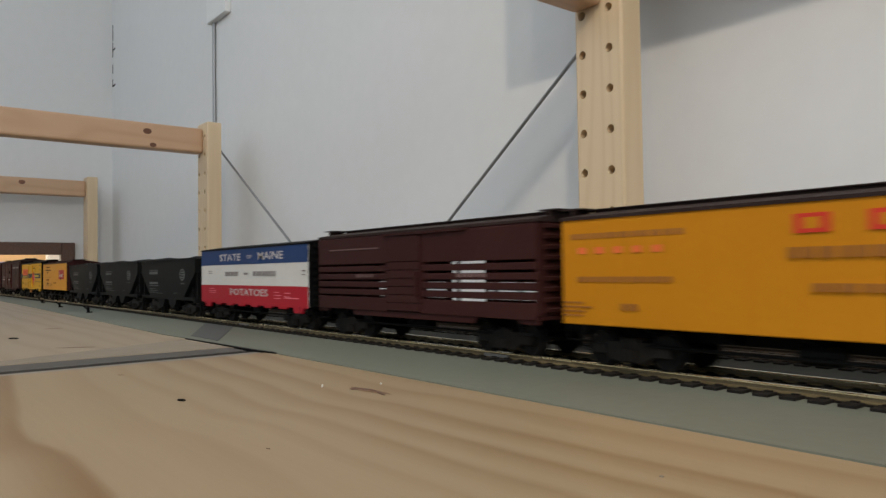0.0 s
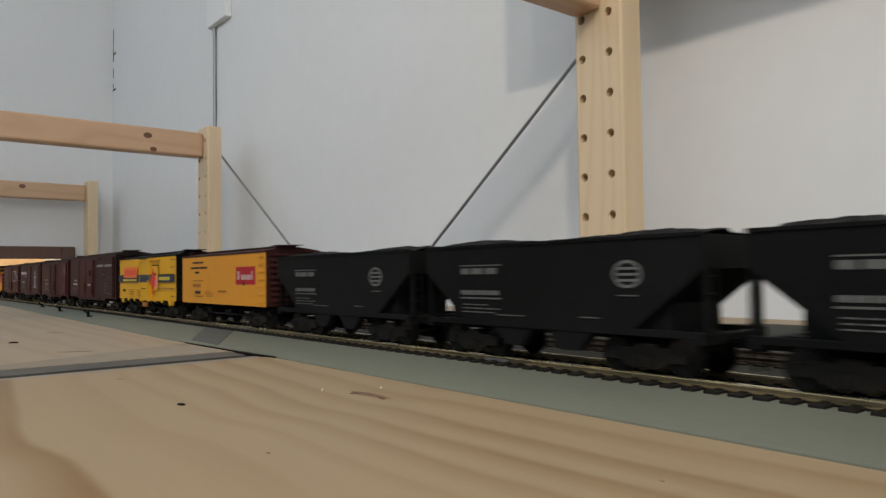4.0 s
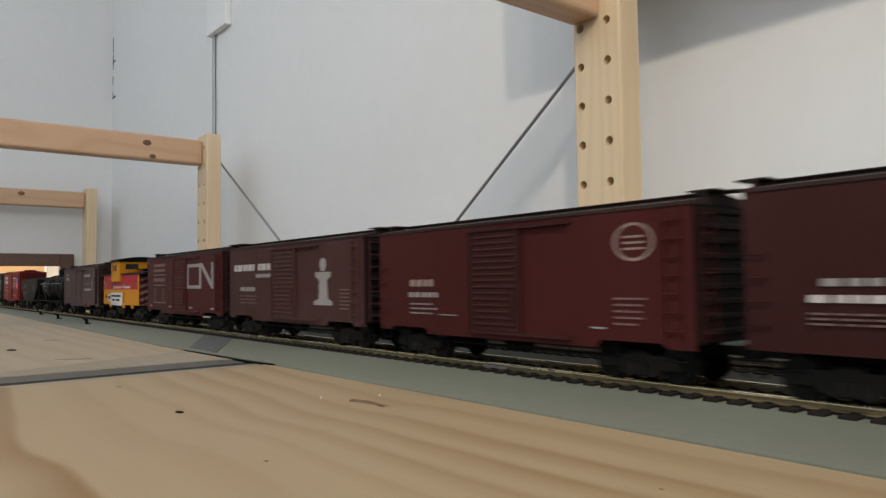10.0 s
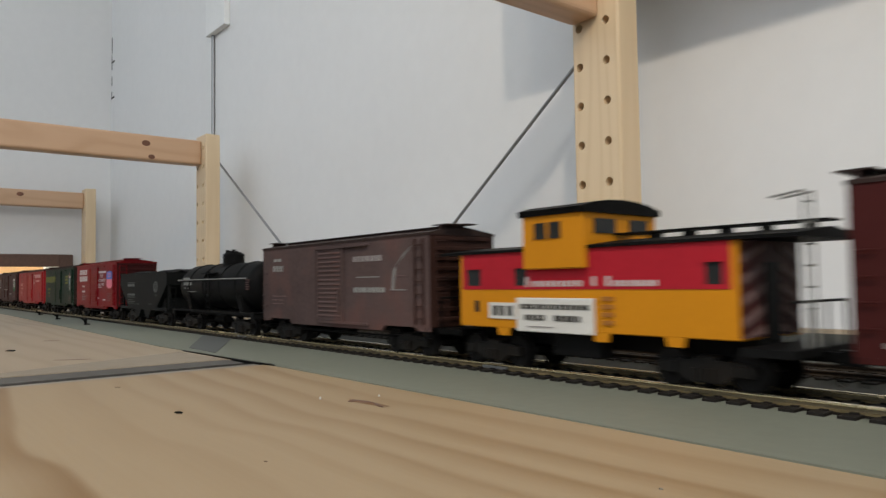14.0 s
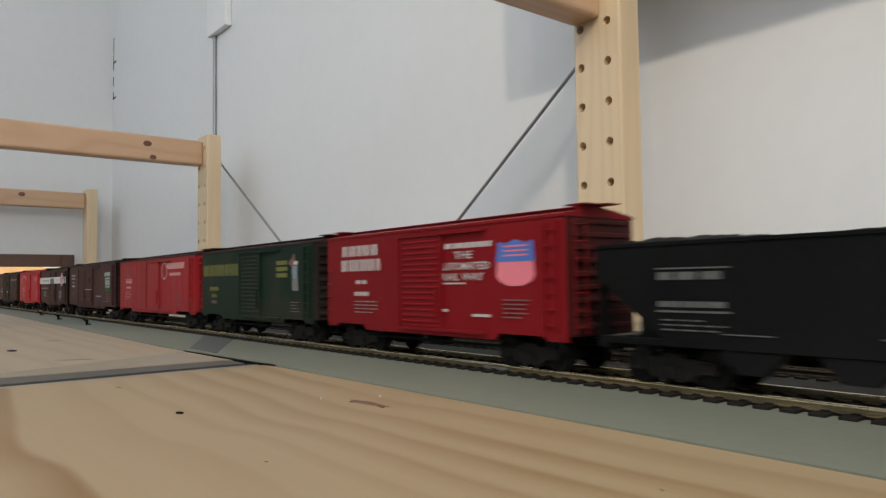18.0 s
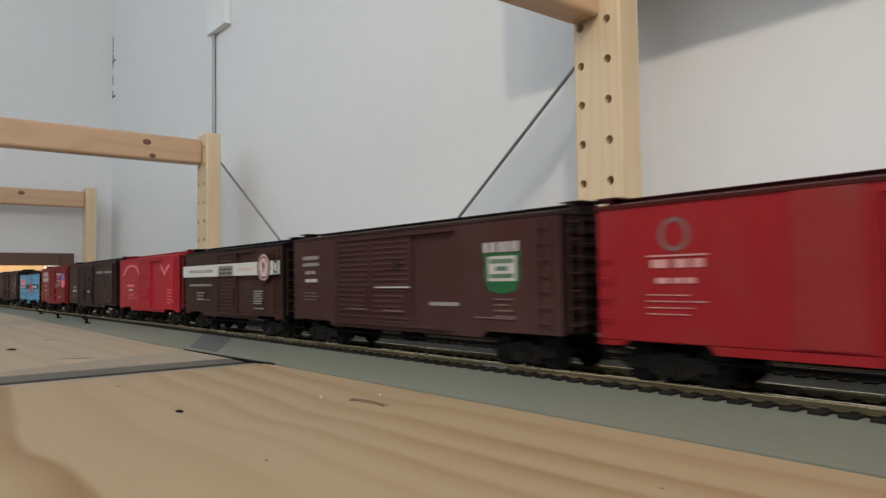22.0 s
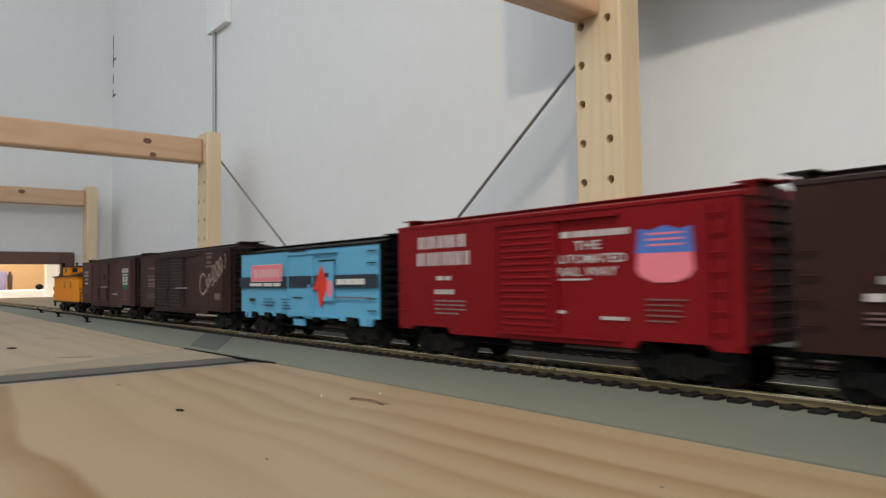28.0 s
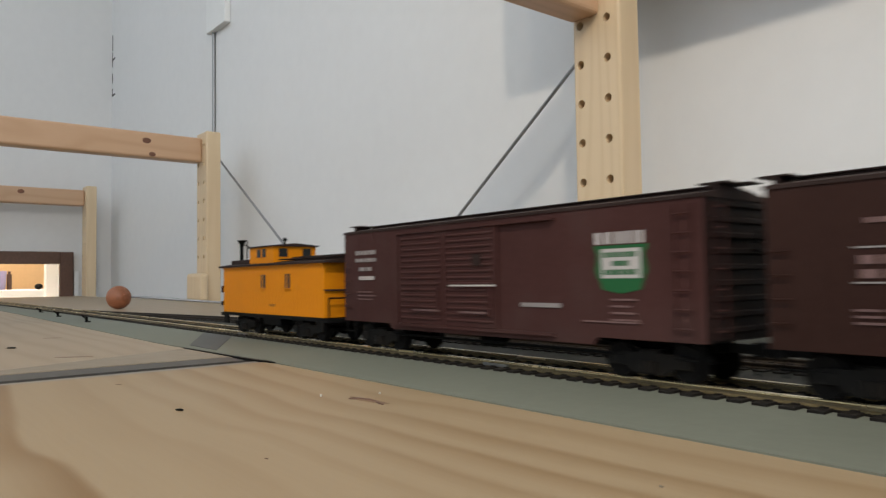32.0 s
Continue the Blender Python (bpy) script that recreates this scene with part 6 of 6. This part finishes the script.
def maple_car(left):
    car, s = boxcar("box_car", "long maroon model box car with a green herald", "freight car", left, L50, "umber", "roofdark", z1=0.0490, door=("two", -0.0309, 0.0270, -0.0031, 0.0270), door_mat="umber", end="endshade", wide=1.82)
    s.wide = 1.0
    s.bars(0.800, 0.902, 0.70, 0.79, 3, "letter_white", seed=2, gap=0.22)
    s.poly("herald", [(0.815, 0.36), (0.850, 0.33), (0.888, 0.36), (0.902, 0.50), (0.896, 0.62), (0.905, 0.69), (0.797, 0.69), (0.805, 0.62), (0.800, 0.50)], "letter_green", "green herald")
    s.rect("herald_panel", 0.813, 0.890, 0.445, 0.665, "letter_white", "white panel in a herald")
    for v, u0, u1 in ((0.60, 0.819, 0.884), (0.535, 0.835, 0.868), (0.47, 0.819, 0.884)):
        s.bars(u0, u1, v, v + 0.04, 6, "letter_green", seed=int(v * 80), gap=0.2)
    s.wide = 1.82
    s.bars(0.03, 0.085, 0.74, 0.785, 5, "letter_grey", seed=3)
    s.bars(0.03, 0.085, 0.66, 0.70, 5, "letter_grey", seed=4)
    s.bars(0.04, 0.075, 0.56, 0.60, 2, "letter_grey", seed=4)
    s.bars(0.04, 0.08, 0.46, 0.50, 4, "letter_white", seed=5)
    s.lines(0.035, 0.085, 0.24, 0.36, 3, "letter_faint", 0.4, 3)
    s.bars(0.48, 0.59, 0.215, 0.25, 10, "letter_grey", seed=6, gap=0.15)
    s.lines(0.73, 0.81, 0.13, 0.33, 4, "letter_faint", 0.35, 4)
    s.rect("lettering", 0.65, 0.81, 0.115, 0.125, "letter_faint")
    y = -CAR_W / 2 - 0.0014
    for u0, u1, v in ((0.29, 0.415, 0.395), (0.19, 0.26, 0.155), (0.315, 0.39, 0.15)):
        (x0, z), (x1, _) = s.at(u0, v), s.at(u1, v)
        part("door_bar", box(B(), x0, x1, y - 0.0004, y, z - 0.0003, z + 0.0003), "letter_white" if v > 0.3 else "letter_faint", car, "pale bar across a door")
    (x, z) = s.at(0.365, 0.625)
    part("placard", box(B(), x - 0.002, x + 0.002, y - 0.0004, y, z - 0.002, z + 0.002), "roofdark", car)


def stripe_car(left):
    car, s = boxcar("box_car", "dark brown model box car with a white stripe and herald", "freight car", left, 0.1390, "chocolate", "black", z1=0.0482, door=("one", 0.0007, 0.0255), door_mat="chocolate", end="black", ladder_mat="chocolate", wide=1.67)
    s.y -= 0.0016
    s.rect("white_band", 0.0, 1.0, 0.585, 0.775, "cream", "white band")
    s.bars(0.05, 0.26, 0.65, 0.70, 12, "letter_grey", seed=2)
    s.rect("door_panel", 0.31, 0.455, 0.585, 0.745, "letter_grey")
    for v in (0.615, 0.675):
        s.bars(0.32, 0.445, v, v + 0.03, 5, "letter_black", seed=3)
    s.bars(0.50, 0.68, 0.655, 0.70, 10, "letter_palepink", seed=3, gap=0.2)
    s.disc("herald", 0.802, 0.69, 0.058, "maroon", "round dark red herald")
    s.disc("herald_face", 0.802, 0.69, 0.049, "letter_palepink")
    s.disc("herald_ring", 0.802, 0.69, 0.043, "maroon", inner=0.86)
    s.rect("herald_mark", 0.789, 0.815, 0.69, 0.76, "maroon")
    s.rect("herald_mark", 0.796, 0.809, 0.62, 0.69, "maroon")
    for u0, u1, v0, v1 in ((0.93, 0.938, 0.565, 0.80), (0.972, 0.98, 0.565, 0.80), (0.93, 0.98, 0.75, 0.77), (0.93, 0.98, 0.61, 0.63)):
        s.rect("ladder_stripe", u0, u1, v0, v1, "black")
    s.bars(0.055, 0.25, 0.43, 0.465, 15, "letter_grey", seed=4)
    s.lines(0.12, 0.19, 0.21, 0.36, 3, "letter_grey", 0.5, 4)
    s.rect("lettering", 0.12, 0.23, 0.20, 0.21, "letter_grey")
    s.lines(0.69, 0.79, 0.17, 0.38, 6, "letter_dim", 0.6, 5)
    s.rect("lettering", 0.69, 0.80, 0.10, 0.115, "letter_grey")


def arc_car(left):
    car, s = boxcar("box_car", "crimson model box car with an arched line and wings", "freight car", left, L40, "crimson", "crimson", z1=0.0485, door=("one", -0.0006, 0.0255), door_mat="crimson", end="mineral", wide=1.58)
    y = s.lift()
    bm = B()
    n = 12
    for i in range(n):
        a0, a1 = math.pi * (0.12 + 0.76 * i / n), math.pi * (0.12 + 0.76 * (i + 0.8) / n)
        pts = []
        for r, g in ((1.0, a0), (1.0, a1), (0.86, a1), (0.86, a0)):
            x, z = s.at(0.155, 0.56)
            pts.append((x - 0.0245 * r * math.cos(g), z + 0.0125 * r * math.sin(g)))
        prism(bm, pts, y, s.y + 0.00005)
    part("lettering", bm, "letter_pink", car, "faded arched lettering")
    for k, (a, b) in enumerate((((0.625, 0.85), (0.70, 0.66)), ((0.79, 0.85), (0.71, 0.66)))):
        for j in range(3):
            o = 0.025 * j * (1 if k == 0 else -1)
            s.poly("wing", [(a[0] + o, a[1] - 0.03 * j), (a[0] + o * 1.1 + 0.012, a[1] - 0.05 - 0.03 * j), (b[0], b[1] - 0.015 * j), (b[0], b[1] + 0.02 - 0.015 * j)], "letter_pink")
    s.bars(0.10, 0.20, 0.43, 0.47, 6, "letter_pink", seed=3)
    s.bars(0.125, 0.18, 0.345, 0.38, 3, "letter_white", seed=4)
    s.lines(0.115, 0.24, 0.17, 0.31, 4, "letter_pink", 0.3, 4)
    s.bars(0.27, 0.305, 0.17, 0.19, 2, "letter_pink", seed=4)
    s.lines(0.765, 0.85, 0.12, 0.42, 5, "letter_pink", 0.3, 5)
    s.bars(0.865, 0.91, 0.14, 0.165, 3, "letter_pink", seed=5)


def script_car(left):
    car, s = boxcar("box_car", "long dark brown model box car with a slanting pale script", "freight car", left, L50, "brown", "roofdark", z1=0.0488, door=("two", -0.0326, 0.0275, -0.0040, 0.0275), door_mat="roofdark", wide=1.62)
    s.wide = 1.0
    # a large round initial, then loops that climb to the fore end
    y = s.lift()
    strokes = [[s.at(0.757 + 0.030 * math.cos(g), 0.44 + 0.17 * math.sin(g)) for g in [radians(40 + 290 * i / 20) for i in range(21)]]]
    for u0, u1, v0, v1, k, ru, rv in ((0.785, 0.845, 0.40, 0.60, 2.5, 0.013, 0.085), (0.845, 0.955, 0.56, 0.80, 3.5, 0.020, 0.15)):
        line = []
        for i in range(41):
            f = i / 40
            g = 2 * math.pi * k * f
            line.append(s.at(u0 + (u1 - u0) * f + ru * math.sin(g), v0 + (v1 - v0) * f - rv * math.cos(g) * (1 - 0.25 * f)))
        strokes.append(line)
    for line in strokes:
        bm = B()
        rows = []
        for k, (x, z) in enumerate(line):
            (xa, za), (xb, zb) = line[max(0, k - 1)], line[min(len(line) - 1, k + 1)]
            d = Vector((xb - xa, 0, zb - za)).normalized() * 0.0007
            rows.append([bm.verts.new((x - d.z, y, z + d.x)), bm.verts.new((x + d.z, y, z - d.x))])
        for p, q in zip(rows, rows[1:]):
            bm.faces.new((p[0], p[1], q[1], q[0]))
        part("script", bm, "letter_script", car, "pale slanting script scrawl")
        y -= 0.00003
    for v in (0.72, 0.93):
        s.rect("lettering", 0.788, 0.846, v, v + 0.015, "letter_grey")
    for v in (0.77, 0.85):
        s.bars(0.794, 0.840, v, v + 0.05, 4, "letter_faint", seed=int(v * 100))
    s.rect("lettering", 0.868, 0.915, 0.19, 0.29, "letter_faint")
    s.wide = 1.62
    s.bars(0.08, 0.18, 0.74, 0.77, 8, "letter_faint", seed=4)
    s.rect("lettering", 0.07, 0.18, 0.60, 0.61, "letter_grey")
    s.rect("lettering", 0.07, 0.18, 0.40, 0.41, "letter_grey")
    s.bars(0.075, 0.17, 0.51, 0.56, 5, "letter_faint", seed=6)
    s.bars(0.075, 0.17, 0.43, 0.48, 5, "letter_faint", seed=7)
    s.lines(0.07, 0.18, 0.17, 0.28, 3, "letter_faint", 0.45, 6)
    (x0, z), (x1, _) = s.at(0.37, 0.375), s.at(0.495, 0.375)
    part("door_bar", box(B(), x0, x1, s.y - 0.0018, s.y - 0.0012, z - 0.00035, z + 0.00035), "letter_grey", car)


def yellow_caboose(left):
    length = 0.118
    car = car_base("caboose", "orange-yellow model caboose with a cupola and smokestack", "caboose", left, length, 0.023)
    h, w, z0, z1 = length / 2, CAR_W - 0.0015, 0.0112, 0.0375
    part("body", box(B(), -h, h, -w / 2, w / 2, z0, z1, 0.0003), "orange", car)
    for i in range(1, 30):
        part("board_seam", box(B(), -h + length * i / 30 - 0.00008, -h + length * i / 30 + 0.00008, -w / 2 - 0.00008, -w / 2 + 0.0002, z0 + 0.0004, z1 - 0.0014), "orange", car)
    part("eave_board", box(B(), -h, h, -w / 2 - 0.0004, -w / 2 + 0.0002, z1 - 0.0014, z1 - 0.0002), "orange", car)
    part("roof", prism_x(B(), roof_pts(w + 0.002, z1, 0.0026), -h - 0.0045, h + 0.0040), "roofdark", car)
    x0, x1, cy = -h + 0.030, -h + 0.060, w / 2 - 0.0030
    part("cupola", box(B(), x0, x1, -cy, cy, z1 + 0.0003, z1 + 0.0098, 0.0003), "orange", car)
    part("cupola_roof", prism_x(B(), [(-cy - 0.001, z1 + 0.0097), (-cy - 0.001, z1 + 0.0103), (0, z1 + 0.0114), (cy + 0.001, z1 + 0.0103), (cy + 0.001, z1 + 0.0097)], x0 - 0.0016, x1 + 0.0016), "roofdark", car)
    for x in (x0 + 0.010, x0 + 0.0165):
        part("cupola_window", box(B(), x, x + 0.0042, -cy - 0.0003, -cy + 0.0004, z1 + 0.0042, z1 + 0.0086), "glass", car, "dark glass pane")
    for y in (-0.0095, 0.0045):
        part("cupola_window", box(B(), x1 - 0.0003, x1 + 0.0003, y, y + 0.005, z1 + 0.0042, z1 + 0.0086), "glass", car, "dark glass pane")
    bm = B()
    sx, sy = -h + 0.0100, -0.0085
    rod(bm, (sx, sy, z1 + 0.0005), (sx, sy, z1 + 0.0130), 0.0011, 10)
    rod(bm, (sx, sy, z1 + 0.0130), (sx, sy, z1 + 0.0148), 0.0013, 10, 0.0026)
    rod(bm, (sx, sy, z1 + 0.0148), (sx, sy, z1 + 0.0153), 0.0027, 12)
    part("smokestack", bm, "black", car)
    part("stack_stay", rod(B(), (sx + 0.0015, sy, z1 + 0.0130), (x0, sy + 0.003, z1 + 0.0075), 0.0003, 5), "black", car)
    part("stack_stay", rod(B(), (sx + 0.0075, sy, z1 + 0.0010), (sx + 0.0075, sy, z1 + 0.0150), 0.00025, 5), "black", car)
    part("roof_hatch", box(B(), -h + 0.0005, x0 - 0.001, -0.0110, -0.0035, z1 + 0.0008, z1 + 0.0036, 0.0003), "roofdark", car)
    bm = rod(B(), (x1 - 0.004, -0.004, z1 + 0.0112), (x1 - 0.004, -0.004, z1 + 0.0135), 0.0007, 6)
    rod(bm, (x1 - 0.004, -0.004, z1 + 0.0130), (x1 - 0.004, -0.004, z1 + 0.0146), 0.0016, 8, 0.0006)
    part("roof_vent", bm, "black", car)
    part("running_board", box(B(), x1 + 0.002, h + 0.006, -0.003, 0.003, z1 + 0.0034, z1 + 0.0039), "roofdark", car)
    part("running_board_side", box(B(), x1 + 0.004, h + 0.004, -0.0115, -0.0060, z1 + 0.0022, z1 + 0.0027), "roofdark", car)
    for x in (-h + 0.0515, -h + 0.0795):
        win = part("side_window", box(B(), x, x + 0.0050, -w / 2 - 0.0003, -w / 2 + 0.0005, 0.0252, 0.0322), "glass", car, "dark glass pane")
        part("window_sill", box(B(), x - 0.0005, x + 0.0055, -w / 2 - 0.0008, -w / 2 + 0.0002, 0.0247, 0.0252), "orange", win)
        part("window_bar", box(B(), x + 0.0022, x + 0.0028, -w / 2 - 0.0005, -w / 2 + 0.0002, 0.0252, 0.0322), "orange", win)
    s = Side(car, length, z0, z1, -w / 2)
    s.bars(0.52, 0.58, 0.17, 0.22, 3, "letter_rust", seed=2)
    part("side_sill", box(B(), -h, h, -w / 2 - 0.0002, -w / 2 + 0.001, 0.0096, z0 + 0.0002), "black", car)
    part("underframe", box(B(), -h, h, -0.006, 0.006, 0.0075, z0 + 0.0002), "black", car)
    part("tool_box", box(B(), -0.010, 0.010, -0.013, -0.007, 0.0058, z0), "black", car)
    part("end_door", box(B(), h, h + 0.0006, -0.004, 0.004, z0, z1 - 0.005), "mineral", car)
    part("end_beam", box(B(), h, h + 0.0010, -w / 2, w / 2, 0.0238, 0.0246), "roofdark", car)
    part("railing", rod(B(), (h + 0.003, -w / 2 + 0.001, 0.0205), (h + 0.003, w / 2 - 0.001, 0.0205), 0.0004, 6), "black", car)
    for y in (-w / 2 + 0.001, -0.005, 0.005, w / 2 - 0.001):
        part("railing_post", rod(B(), (h + 0.003, y, 0.0100), (h + 0.003, y, 0.0205), 0.0004, 6), "black", car)
    for sd in (-1, 1):
        part("platform", box(B(), *sorted((sd * h, sd * (h + 0.0035))), -w / 2, w / 2, 0.0092, 0.0110), "black", car)
        part("step", box(B(), sd * (h - 0.004) - 0.003, sd * (h - 0.004) + 0.003, -w / 2, -w / 2 + 0.001, 0.0050, 0.0096), "black", car)
    part("marker_lamp", box(B(), -h - 0.0016, -h, -w / 2 - 0.0006, -w / 2 + 0.0012, 0.0150, 0.0175), "black", car)
    part("marker_lamp", box(B(), -h - 0.0018, -h, -w / 2 - 0.0006, -w / 2 + 0.0014, 0.0225, 0.0265), "mineral", car)


long_yellow_reefer(-0.1451)
stock_car(-0.2936)
potato_car(-0.4432)
hopper(-0.5710)
hopper(-0.6965)
hopper(-0.8220)
meat_reefer(-0.9621)
arrow_reefer(-1.1135, "lemon", "letter_orange", "yellow model refrigerator car with a dark stripe")
valley_car(-1.2981, "mineral", "maroon")
oval_car(-1.4536)
i_car(-1.6079)
worm_car(-1.7616)
red_caboose(-1.8906)
weathered_car(-2.0495)
tank_car(-2.1938)
hopper(-2.3205)
shield_car(-2.4737)
green_car(-2.6292)
plug_car(-2.8151)
maple_car(-3.0015)
stripe_car(-3.1535)
arc_car(-3.3090)
valley_car(-3.4945, "brown", "roofdark")
shield_car(-3.6485)
arrow_reefer(-3.7999, "skyblue", "letter_pink", "light blue model refrigerator car with a dark stripe")
script_car(-3.9891)
maple_car(-4.1773)
yellow_caboose(-4.3155)

# ---- track ties: one by one where near, joined beyond ----
bm = box(B(), -0.0019, 0.0019, -0.0148, 0.0148, 0, 0.0008, 0.0001)
for s in (-1, 1):
    for e in (-0.0016, 0.0016):
        box(bm, -0.0009, 0.0009, s * 0.00875 + e - 0.0005, s * 0.00875 + e + 0.0005, 0.0006, 0.0011)
TIE = bpy.data.meshes.new("tie")
bm.to_mesh(TIE)
bm.free()
TIE.materials.append(M["tie"])
STEP = 0.00644
for k in range(160):
    t = part("tie", None, None, main_track, mesh=TIE)
    t.location = (-0.897 + k * STEP, TRACK, GREY - 0.0001)
for k in range(128):
    x = -0.72 + k * STEP
    t = part("tie", None, None, side_track, mesh=TIE)
    t.location = (x, siding(x), GREY - 0.0001)
    t.rotation_euler = (0, 0, math.atan2(siding(x + 0.01) - siding(x - 0.01), 0.02))
verts, faces = [], []
for x in [-0.897 - STEP * (k + 1) for k in range(200)] + [-0.897 + STEP * (160 + k) for k in range(120)]:
    o = len(verts)
    verts += [(x + a, TRACK + b, GREY + c) for a in (-0.0019, 0.0019) for b in (-0.0148, 0.0148) for c in (-0.0001, 0.0007)]
    faces += [tuple(o + i for i in q) for q in ((0, 1, 3, 2), (4, 6, 7, 5), (0, 4, 5, 1), (2, 3, 7, 6), (0, 2, 6, 4), (1, 5, 7, 3))]
me = bpy.data.meshes.new("far_ties")
me.from_pydata(verts, [], faces)
me.materials.append(M["tie"])
tagged(part("far_ties", None, None, main_track, mesh=me), kind="stuff")

# ---- what moves ----
RUN = [(0, 0.0), (8, 0.9674), (16, 1.9422), (24, 2.9304), (32, 3.9074)]


def run(t):
    """Metres that the train has gone at t seconds."""
    for (ta, sa), (tb, sb) in zip(RUN, RUN[1:]):
        if t <= tb:
            return sa + (sb - sa) * (t - ta) / (tb - ta)
    return RUN[-1][1]


def motions():
    for car in cars:
        x = car.location.x
        walk(car, [(t, pose(x + run(t), TRACK, RAIL_TOP)) for t in (0, 4, 8, 12, 16, 20, 24, 28, 32)])
    made = {}
    for ws in wheels:
        key = round(ws.location.x, 4)
        if key not in made:
            px, py, pz = ws.location
            walk(ws, [(k / 30, pose(px, py, pz, 0, math.degrees(run(k / 30) / WHEEL_R), 0)) for k in range(961)])
            made[key] = ws
        else:
            src = made[key].animation_data
            ws.rotation_mode = "QUATERNION"
            ws.animation_data_create()
            ws.animation_data.action = src.action
            ws.animation_data.action_slot = src.action_slot


motions()
